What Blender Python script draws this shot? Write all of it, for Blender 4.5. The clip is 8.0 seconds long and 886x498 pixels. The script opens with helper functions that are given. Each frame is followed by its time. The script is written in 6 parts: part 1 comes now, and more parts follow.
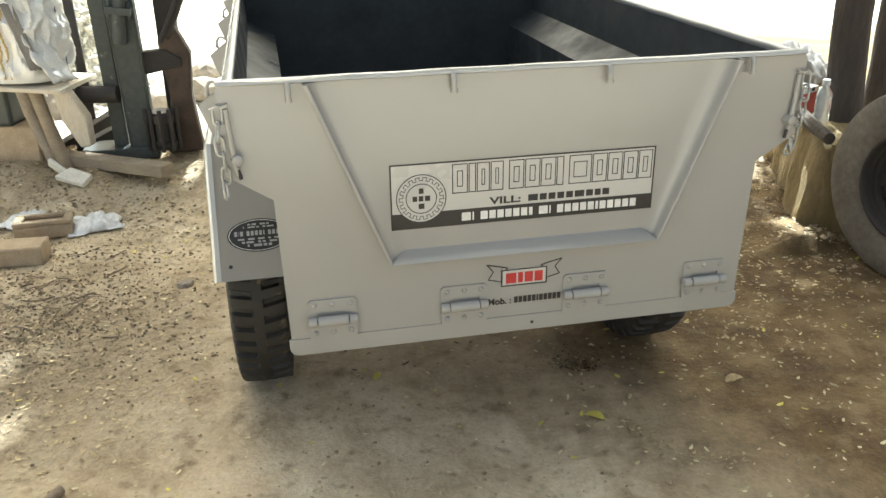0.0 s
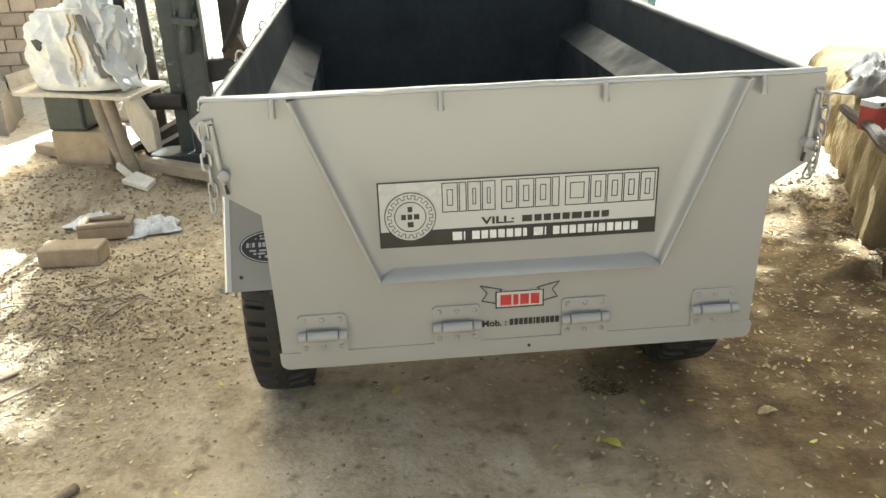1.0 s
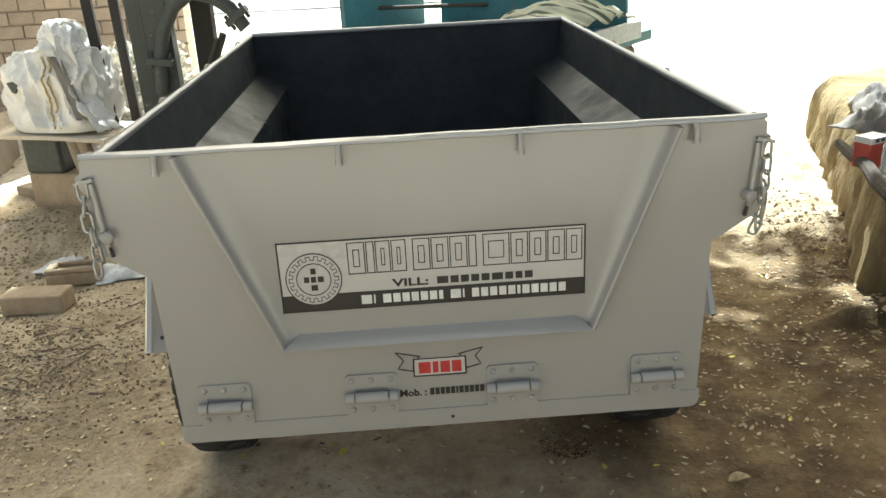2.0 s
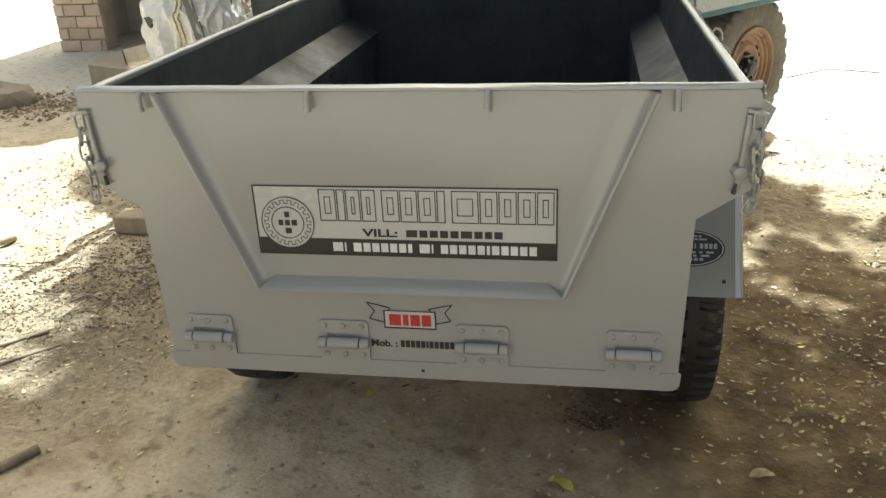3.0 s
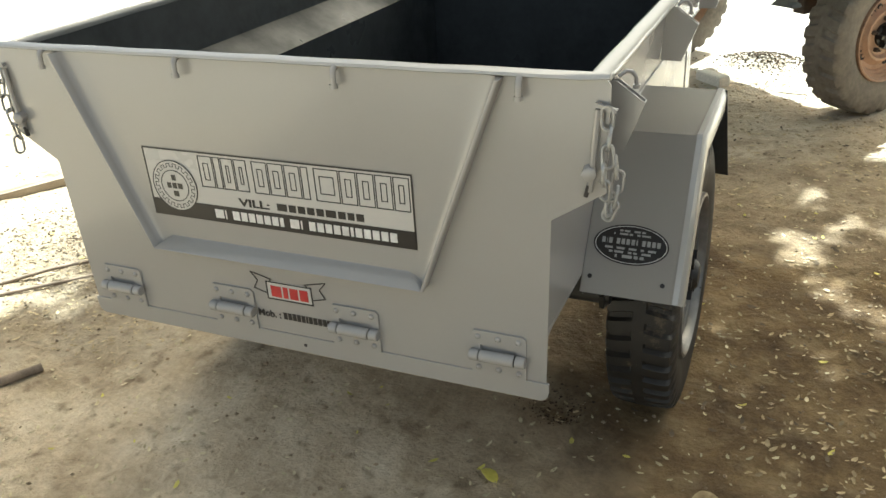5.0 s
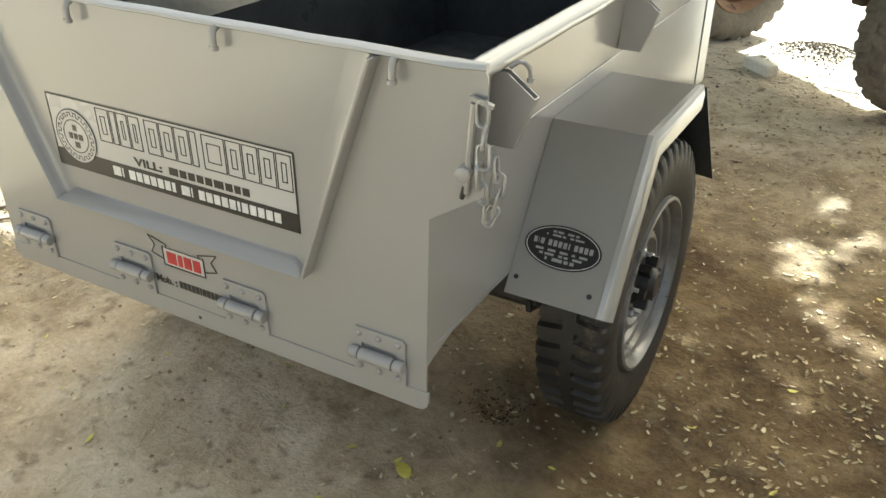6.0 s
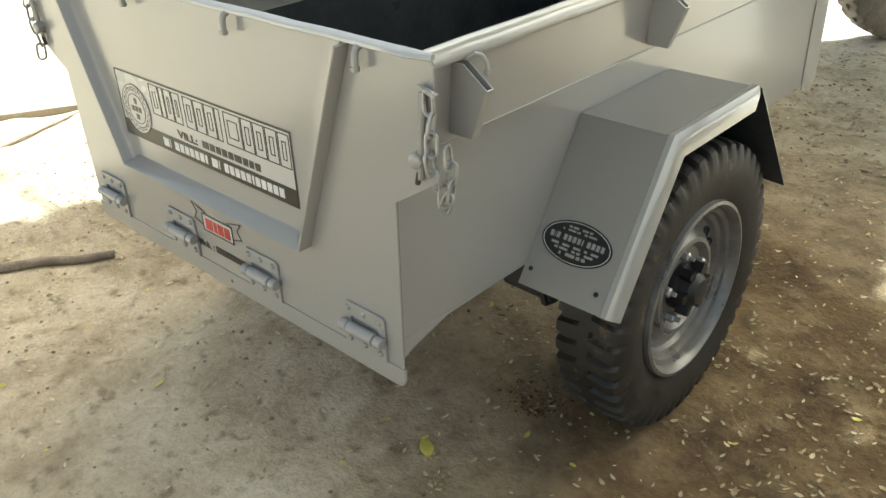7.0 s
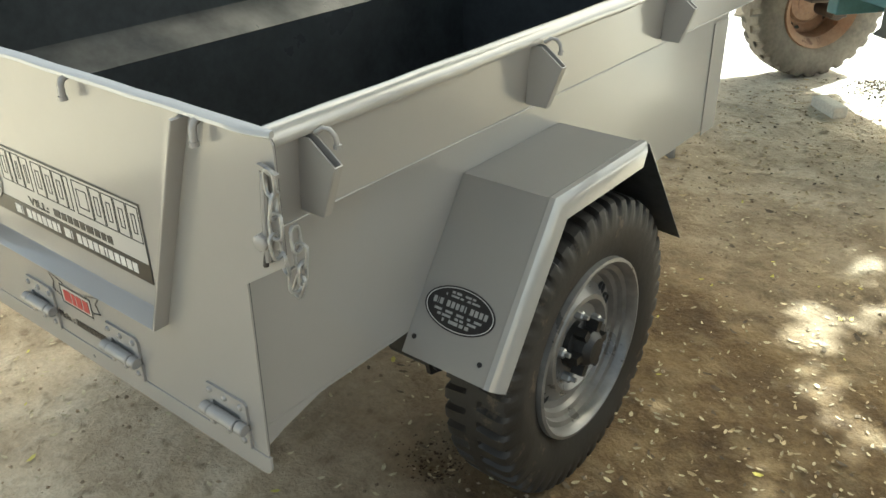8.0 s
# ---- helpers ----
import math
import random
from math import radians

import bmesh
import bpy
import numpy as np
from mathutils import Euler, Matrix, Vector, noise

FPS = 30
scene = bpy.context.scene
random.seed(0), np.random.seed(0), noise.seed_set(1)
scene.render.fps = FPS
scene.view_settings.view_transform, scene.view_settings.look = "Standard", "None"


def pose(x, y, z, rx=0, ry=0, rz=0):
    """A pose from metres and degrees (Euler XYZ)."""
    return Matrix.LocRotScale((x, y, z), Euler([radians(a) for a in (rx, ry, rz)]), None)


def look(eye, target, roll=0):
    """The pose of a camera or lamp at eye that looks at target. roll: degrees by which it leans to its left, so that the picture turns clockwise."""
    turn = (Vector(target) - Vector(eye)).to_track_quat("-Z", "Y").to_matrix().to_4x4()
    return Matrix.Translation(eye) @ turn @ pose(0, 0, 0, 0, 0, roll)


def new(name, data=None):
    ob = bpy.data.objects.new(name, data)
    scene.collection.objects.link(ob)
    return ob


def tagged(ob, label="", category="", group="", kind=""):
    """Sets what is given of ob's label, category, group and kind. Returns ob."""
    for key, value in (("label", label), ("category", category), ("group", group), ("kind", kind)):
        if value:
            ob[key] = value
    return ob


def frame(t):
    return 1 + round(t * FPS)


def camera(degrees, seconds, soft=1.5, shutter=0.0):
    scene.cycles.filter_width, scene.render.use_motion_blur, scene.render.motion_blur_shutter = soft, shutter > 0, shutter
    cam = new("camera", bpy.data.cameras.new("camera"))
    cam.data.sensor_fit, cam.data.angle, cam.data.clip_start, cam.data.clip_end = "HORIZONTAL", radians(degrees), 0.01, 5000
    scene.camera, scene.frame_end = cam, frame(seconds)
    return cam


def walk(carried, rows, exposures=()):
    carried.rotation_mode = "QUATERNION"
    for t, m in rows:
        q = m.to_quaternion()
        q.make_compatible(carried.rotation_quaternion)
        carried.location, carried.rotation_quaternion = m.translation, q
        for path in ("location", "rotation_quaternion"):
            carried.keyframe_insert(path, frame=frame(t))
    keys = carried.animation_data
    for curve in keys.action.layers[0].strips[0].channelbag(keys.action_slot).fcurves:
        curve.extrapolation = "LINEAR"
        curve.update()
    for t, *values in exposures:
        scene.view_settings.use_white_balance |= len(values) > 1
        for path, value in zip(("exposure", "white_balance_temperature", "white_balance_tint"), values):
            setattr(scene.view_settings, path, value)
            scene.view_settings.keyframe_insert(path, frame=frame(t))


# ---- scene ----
cam = camera(55.5, 8.0)
PATH = [
    (0, (-0.201, -1.714, 1.466), (0.133, 0.089, 0.669), -0.8),
    (0.5, (-0.093, -1.707, 1.479), (0.132, 0.11, 0.676), -1.6),
    (1, (0.035, -1.703, 1.478), (0.144, 0.135, 0.696), -1.9),
    (1.2, (0.083, -1.702, 1.479), (0.183, 0.149, 0.727), -2.0),
    (2.3, (0.398, -1.512, 1.471), (0.351, 0.356, 0.759), -4.4),
    (2.5, (0.485, -1.509, 1.46), (0.292, 0.347, 0.739), -4.5),
    (3, (0.682, -1.507, 1.459), (0.322, 0.289, 0.655), -2.7),
    (3.5, (0.827, -1.421, 1.44), (0.444, 0.377, 0.654), -1.3),
    (4, (0.954, -1.325, 1.455), (0.506, 0.438, 0.623), -2.6),
    (4.2, (0.999, -1.29, 1.461), (0.478, 0.444, 0.612), -3.2),
    (5.3, (1.332, -1.178, 1.464), (0.503, 0.391, 0.543), -2.9),
    (5.5, (1.37, -1.118, 1.454), (0.533, 0.435, 0.512), -1.7),
    (6, (1.46, -0.961, 1.45), (0.565, 0.533, 0.467), 0.0),
    (6.5, (1.602, -0.864, 1.451), (0.515, 0.5, 0.473), -1.8),
    (7, (1.748, -0.795, 1.458), (0.527, 0.438, 0.461), -2.3),
    (7.5, (1.769, -0.706, 1.464), (0.569, 0.544, 0.466), -0.4),
    (8, (1.76, -0.629, 1.485), (0.63, 0.721, 0.537), -1.0),
]
walk(cam, [(t, look(eye, target, roll)) for t, eye, target, roll in PATH], [(0.0, 1.98, 5800, -3), (1.0, 1.99, 5800, -3), (2.5, 1.42, 5800, -3), (3.5, 1.43, 5800, -3), (4.2, 1.47, 5800, -3), (5.5, 1.82, 5800, -3), (6.5, 1.88, 5700, -4), (8.0, 1.94, 5600, -6)])

# ---------------------------------------------------------------- light
SUN_FROM = Vector((0.22, 1.0, 0.0)).normalized()
SUN_HIGH = radians(54)
world = bpy.data.worlds.new("sky")
scene.world = world
world.use_nodes = True
wn = world.node_tree.nodes
sky = wn.new("ShaderNodeTexSky")
sky.sky_type = "NISHITA"
sky.sun_disc = False
sky.sun_elevation = SUN_HIGH
sky.sun_rotation = math.atan2(SUN_FROM.x, SUN_FROM.y)
sky.dust_density = 8.0
sky.air_density = 0.6
sky.ozone_density = 0.2
wn["Background"].inputs["Strength"].default_value = 0.12
haze = wn.new("ShaderNodeMix")
haze.data_type, haze.blend_type = "RGBA", "MULTIPLY"
haze.inputs[0].default_value = 1.0
haze.inputs[7].default_value = (1.0, 0.92, 0.75, 1)
world.node_tree.links.new(sky.outputs[0], haze.inputs[6])
# a thin even veil of dust over the whole sky
veil = wn.new("ShaderNodeMix")
veil.data_type = "RGBA"
veil.inputs[0].default_value = 0.32
veil.inputs[7].default_value = (2.87, 2.60, 2.44, 1)
world.node_tree.links.new(haze.outputs[2], veil.inputs[6])
world.node_tree.links.new(veil.outputs[2], wn["Background"].inputs[0])
sun = new("sun", bpy.data.lights.new("sun", "SUN"))
sun.data.energy = 5.0
sun.data.angle = radians(0.5)
sun.data.color = (1.0, 0.97, 0.93)
to_sun = SUN_FROM * math.cos(SUN_HIGH) + Vector((0, 0, math.sin(SUN_HIGH)))
sun.matrix_world = look(to_sun * 30, (0, 0, 0))


# ---------------------------------------------------------------- materials
def shader(name, rough=0.5, metal=0.0):
    m = bpy.data.materials.new(name)
    m.use_nodes = True
    b = m.node_tree.nodes["Principled BSDF"]
    b.inputs["Roughness"].default_value = rough
    b.inputs["Metallic"].default_value = metal
    return m, m.node_tree, b


def noise_node(nt, scale, detail=4.0, rough=0.6, stretch=(1, 1, 1), space="Object"):
    tc = nt.nodes.new("ShaderNodeTexCoord")
    mp = nt.nodes.new("ShaderNodeMapping")
    mp.inputs["Scale"].default_value = stretch
    n = nt.nodes.new("ShaderNodeTexNoise")
    n.inputs["Scale"].default_value = scale
    n.inputs["Detail"].default_value = detail
    n.inputs["Roughness"].default_value = rough
    nt.links.new(tc.outputs[space], mp.inputs[0])
    nt.links.new(mp.outputs[0], n.inputs["Vector"])
    return n.outputs["Fac"]


def ramp(nt, fac, stops):
    r = nt.nodes.new("ShaderNodeValToRGB")
    e = r.color_ramp.elements
    while len(e) < len(stops):
        e.new(0.5)
    for s, (p, c) in zip(e, stops):
        s.position, s.color = p, (*c, 1)
    nt.links.new(fac, r.inputs[0])
    return r.outputs[0]


def mix(nt, fac, a, b, mode="MIX"):
    n = nt.nodes.new("ShaderNodeMix")
    n.data_type, n.blend_type = "RGBA", mode
    for sock, v in ((n.inputs[0], fac), (n.inputs[6], a), (n.inputs[7], b)):
        if hasattr(v, "links"):
            nt.links.new(v, sock)
        elif isinstance(v, (int, float)):
            sock.default_value = v
        else:
            sock.default_value = (*v, 1)
    return n.outputs[2]


def bump(nt, b, fac, strength, distance):
    n = nt.nodes.new("ShaderNodeBump")
    n.inputs["Strength"].default_value = strength
    n.inputs["Distance"].default_value = distance
    nt.links.new(fac, n.inputs["Height"])
    nt.links.new(n.outputs[0], b.inputs["Normal"])


def surface(name, c1, c2, scale=6.0, fine=60.0, rough=(0.4, 0.6), metal=0.0, relief=0.2, depth=0.002, spots=None, stretch=(1, 1, 1), island=0.0, each=0.0, grain=0.8):
    """Two-scale colour, roughness and relief; island and each vary the brightness from piece to piece."""
    m, nt, b = shader(name, rough[0], metal)
    big = noise_node(nt, scale, 5, 0.6, stretch)
    small = noise_node(nt, fine, 3, 0.6, stretch)
    col = ramp(nt, big, [(0.3, c1), (0.7, c2)])
    tone = ramp(nt, small, [(0.3, (0.82, 0.82, 0.82)), (0.7, (1.12, 1.12, 1.12))])
    col = mix(nt, grain, col, tone, "MULTIPLY")
    if spots:
        where = noise_node(nt, spots[0], 6, 0.7, stretch)
        mask = ramp(nt, where, [(spots[1], (0, 0, 0)), (spots[1] + 0.06, (1, 1, 1))])
        col = mix(nt, mask, col, spots[2])
    if island or each:
        if each:
            g = nt.nodes.new("ShaderNodeObjectInfo")
            out = g.outputs["Random"]
        else:
            g = nt.nodes.new("ShaderNodeNewGeometry")
            out = g.outputs["Random Per Island"]
        k = each or island
        col = mix(nt, 1.0, col, ramp(nt, out, [(0.0, (1 - k, 1 - k, 1 - k)), (1.0, (1 + k, 1 + k, 1 + k))]), "MULTIPLY")
    nt.links.new(col, b.inputs["Base Color"])
    rr = ramp(nt, big, [(0.3, (rough[0],) * 3), (0.7, (rough[1],) * 3)])
    nt.links.new(rr, b.inputs["Roughness"])
    if relief:
        bump(nt, b, small, relief, depth)
    return m


PAINT = surface("grey_paint", (0.294, 0.282, 0.268), (0.312, 0.300, 0.285), 1.6, 160, (0.18, 0.26), relief=0.02, depth=0.0004, grain=0.05)
PAINT_B = surface("grey_paint_fender", (0.306, 0.295, 0.281), (0.320, 0.308, 0.294), 1.2, 160, (0.20, 0.21), 0.1, relief=0.02, depth=0.0004, grain=0.05)
for _m in (PAINT, PAINT_B):
    _b = _m.node_tree.nodes["Principled BSDF"]
    _b.inputs["Coat Weight"].default_value = 0.35
    _b.inputs["Coat Roughness"].default_value = 0.10
# paler copy of the grey, with the edges' shine put into it
RAIL = surface("grey_paint_highlight", (0.418, 0.410, 0.394), (0.443, 0.435, 0.418), 2, 70, (0.16, 0.22), 0.25, 0.0, 0.001, grain=0.08)
DARK = surface("dark_slate_paint", (0.024, 0.027, 0.029), (0.044, 0.048, 0.051), 5, 40, (0.70, 0.26), relief=0.10, depth=0.002, grain=0.5)
DARK.node_tree.nodes["Principled BSDF"].inputs["Specular IOR Level"].default_value = 0.22
STICK = surface("white_vinyl", (0.448, 0.436, 0.412), (0.464, 0.452, 0.428), 3, 50, (0.25, 0.33), relief=0.0, grain=0.05)
INK = surface("black_vinyl", (0.012, 0.011, 0.011), (0.02, 0.018, 0.018), 6, 60, (0.3, 0.4), relief=0.0)
RED = surface("red_vinyl", (0.38, 0.02, 0.02), (0.45, 0.03, 0.03), 6, 60, (0.35, 0.4), relief=0.0)
PALE = surface("pale_ink", (0.612, 0.603, 0.586), (0.663, 0.654, 0.637), 6, 60, (0.35, 0.4), relief=0.0)
GREY_INK = surface("grey_ink", (0.30, 0.30, 0.29), (0.36, 0.36, 0.35), 6, 60, (0.35, 0.4), relief=0.0)
STEEL = surface("dull_steel", (0.29, 0.29, 0.285), (0.41, 0.41, 0.40), 12, 90, (0.3, 0.5), 0.5, 0.15, 0.001)
RUBBER = surface("tyre_rubber", (0.013, 0.012, 0.011), (0.030, 0.026, 0.021), 5, 60, (0.5, 0.75), relief=0.3, depth=0.002, spots=(11, 0.60, (0.085, 0.065, 0.044)))
RIM = surface("silver_rim_paint", (0.130, 0.125, 0.118), (0.255, 0.246, 0.234), 11, 60, (0.22, 0.5), 0.35, 0.08, 0.001, grain=0.3)
GREASE = surface("black_greasy_iron", (0.008, 0.008, 0.008), (0.02, 0.019, 0.018), 14, 60, (0.3, 0.6), relief=0.3, depth=0.002)
OLD_RUBBER = surface("dusty_tyre_rubber", (0.115, 0.098, 0.08), (0.21, 0.185, 0.15), 5, 40, (0.8, 0.95), relief=0.4, depth=0.003, stretch=(1, 1, 1))
ORANGE = surface("faded_orange_rim", (0.272, 0.144, 0.080), (0.376, 0.248, 0.160), 6, 40, (0.5, 0.7), relief=0.2, spots=(9, 0.6, (0.16, 0.09, 0.06)))
TEAL = surface("faded_teal_paint", (0.043, 0.128, 0.145), (0.076, 0.187, 0.204), 4, 30, (0.5, 0.7), relief=0.2, spots=(7, 0.62, (0.14, 0.10, 0.08)))
GREEN = surface("old_green_paint", (0.043, 0.051, 0.047), (0.075, 0.082, 0.075), 5, 40, (0.5, 0.75), relief=0.25, spots=(14, 0.64, (0.24, 0.23, 0.2)))
RUST = surface("rusty_iron", (0.045, 0.032, 0.025), (0.10, 0.07, 0.05), 9, 60, (0.7, 0.9), relief=0.4, depth=0.003)
BLACK_IRON = surface("black_iron", (0.02, 0.017, 0.016), (0.045, 0.038, 0.034), 9, 60, (0.6, 0.85), relief=0.3)
BRICK = surface("loose_brick", (0.323, 0.246, 0.162), (0.425, 0.340, 0.238), 14, 120, (0.85, 0.95), relief=0.5, depth=0.004, each=0.12)
OLD_BRICK = surface("old_wall_brick", (0.48, 0.37, 0.27), (0.60, 0.48, 0.365), 7, 90, (0.85, 0.95), relief=0.5, depth=0.004, each=0.16)
MORTAR = surface("mud_mortar", (0.42, 0.335, 0.25), (0.52, 0.425, 0.33), 8, 70, (0.9, 1.0), relief=0.5, depth=0.004)
MUD = surface("straw_mud_plaster", (0.187, 0.136, 0.064), (0.306, 0.234, 0.115), 7, 50, (0.85, 1.0), relief=0.8, depth=0.012, stretch=(1, 1, 0.35), spots=(8, 0.62, (0.30, 0.22, 0.12)))
STONE = surface("dusty_stone", (0.272, 0.230, 0.178), (0.357, 0.306, 0.246), 6, 60, (0.85, 0.95), relief=0.5, depth=0.005)
CONC = surface("pale_concrete", (0.64, 0.60, 0.52), (0.76, 0.72, 0.64), 8, 80, (0.8, 0.95), relief=0.4, depth=0.003)
BARK = surface("dark_bark", (0.044, 0.034, 0.027), (0.080, 0.064, 0.052), 9, 60, (0.85, 1.0), relief=0.8, depth=0.01, stretch=(1, 1, 0.25))
WOOD = surface("dusty_wood", (0.25, 0.20, 0.14), (0.36, 0.30, 0.22), 6, 60, (0.75, 0.9), relief=0.4, depth=0.002, stretch=(1, 1, 4))
PALE_WOOD = surface("pale_board", (0.52, 0.46, 0.36), (0.64, 0.58, 0.48), 6, 50, (0.7, 0.85), relief=0.3, depth=0.002, stretch=(6, 1, 1))
SACK = surface("woven_sack", (0.68, 0.67, 0.64), (0.80, 0.79, 0.77), 5, 160, (0.55, 0.75), relief=0.4, depth=0.002, spots=(4, 0.68, (0.44, 0.36, 0.26)))
SACK_LINE = surface("ochre_stripe", (0.46, 0.32, 0.11), (0.55, 0.40, 0.17), 8, 60, (0.6, 0.75), relief=0.2)
PLASTIC = surface("crumpled_white_plastic", (0.66, 0.66, 0.66), (0.78, 0.78, 0.78), 9, 60, (0.25, 0.45), relief=0.3, depth=0.004)
CLOTH = surface("grey_cloth", (0.14, 0.13, 0.12), (0.24, 0.22, 0.20), 8, 120, (0.85, 0.95), relief=0.4, depth=0.003)
RED_CARD = surface("red_carton", (0.38, 0.05, 0.04), (0.46, 0.08, 0.06), 8, 60, (0.5, 0.65), relief=0.1)
LEAF_DRY = surface("dry_leaf", (0.33, 0.27, 0.14), (0.64, 0.57, 0.37), 30, 90, (0.6, 0.8), relief=0.2, island=0.35)
LEAF_BROWN = surface("brown_leaf", (0.20, 0.14, 0.06), (0.52, 0.42, 0.25), 30, 90, (0.6, 0.8), relief=0.2, island=0.4)
LEAF_DARK = surface("rotted_leaf", (0.07, 0.05, 0.03), (0.16, 0.12, 0.07), 30, 90, (0.7, 0.9), relief=0.2, island=0.3)
LEAF_YELLOW = surface("yellow_leaf", (0.52, 0.44, 0.06), (0.62, 0.56, 0.14), 30, 90, (0.5, 0.7), relief=0.2, island=0.2)
BRUSH = surface("bleached_brush", (0.52, 0.49, 0.42), (0.80, 0.77, 0.69), 8, 60, (0.7, 0.9), relief=0.2, island=0.35)
LEAF_GREEN = surface("tree_leaf", (0.045, 0.085, 0.022), (0.08, 0.13, 0.04), 20, 60, (0.4, 0.55), relief=0.1, island=0.25)
_nt = LEAF_GREEN.node_tree
_glow = _nt.nodes.new("ShaderNodeBsdfTranslucent")
_glow.inputs["Color"].default_value = (0.34, 0.33, 0.10, 1)
_both = _nt.nodes.new("ShaderNodeMixShader")
_both.inputs[0].default_value = 0.3
_nt.links.new(_nt.nodes["Principled BSDF"].outputs[0], _both.inputs[1])
_nt.links.new(_glow.outputs[0], _both.inputs[2])
_nt.links.new(_both.outputs[0], _nt.nodes["Material Output"].inputs["Surface"])
CLOD = surface("earth_clod", (0.238, 0.170, 0.102), (0.425, 0.340, 0.230), 20, 90, (0.9, 1.0), relief=0.5, depth=0.004, island=0.35)
TWIG = surface("grey_twig", (0.18, 0.14, 0.10), (0.34, 0.27, 0.20), 20, 90, (0.8, 0.95), relief=0.3, island=0.2)
ASPHALT = surface("pale_lane", (0.34, 0.35, 0.36), (0.42, 0.43, 0.44), 0.7, 20, (0.85, 0.95), relief=0.2)
FADED = surface("faded_pale_paint", (0.44, 0.48, 0.47), (0.56, 0.58, 0.56), 5, 40, (0.5, 0.7), relief=0.2, spots=(8, 0.66, (0.30, 0.30, 0.27)))


def stripes():
    """Cream cloth with dark green stripes of uneven width."""
    m, nt, b = shader("striped_cloth", 0.8)
    tc = nt.nodes.new("ShaderNodeTexCoord")
    w = nt.nodes.new("ShaderNodeTexWave")
    w.bands_direction = "Y"
    w.inputs["Scale"].default_value = 3.2
    w.inputs["Distortion"].default_value = 1.6
    w.inputs["Detail"].default_value = 1.0
    nt.links.new(tc.outputs["Object"], w.inputs["Vector"])
    col = ramp(nt, w.outputs["Fac"], [(0.0, (0.05, 0.08, 0.05)), (0.10, (0.07, 0.10, 0.06)), (0.16, (0.40, 0.42, 0.30)), (0.55, (0.56, 0.54, 0.42)), (1.0, (0.38, 0.41, 0.30))])
    col = mix(nt, 0.7, col, ramp(nt, noise_node(nt, 14, 4), [(0.3, (0.75,) * 3), (0.7, (1.1,) * 3)]), "MULTIPLY")
    nt.links.new(col, b.inputs["Base Color"])
    bump(nt, b, noise_node(nt, 60, 3), 0.2, 0.003)
    return m


CLEAR = shader("clear_plastic", 0.15)[0]
CLEAR.node_tree.nodes["Principled BSDF"].inputs["Transmission Weight"].default_value = 0.75
CLEAR.node_tree.nodes["Principled BSDF"].inputs["Base Color"].default_value = (0.86, 0.87, 0.85, 1)
CLEAR.node_tree.nodes["Principled BSDF"].inputs["IOR"].default_value = 1.2
STRIPES = stripes()


def math_node(nt, op, a, b, c=None):
    n = nt.nodes.new("ShaderNodeMath")
    n.operation = op
    for sock, v in zip(n.inputs, (a, b, c)):
        if v is None:
            continue
        if isinstance(v, (int, float)):
            sock.default_value = v
        else:
            nt.links.new(v, sock)
    return n.outputs[0]


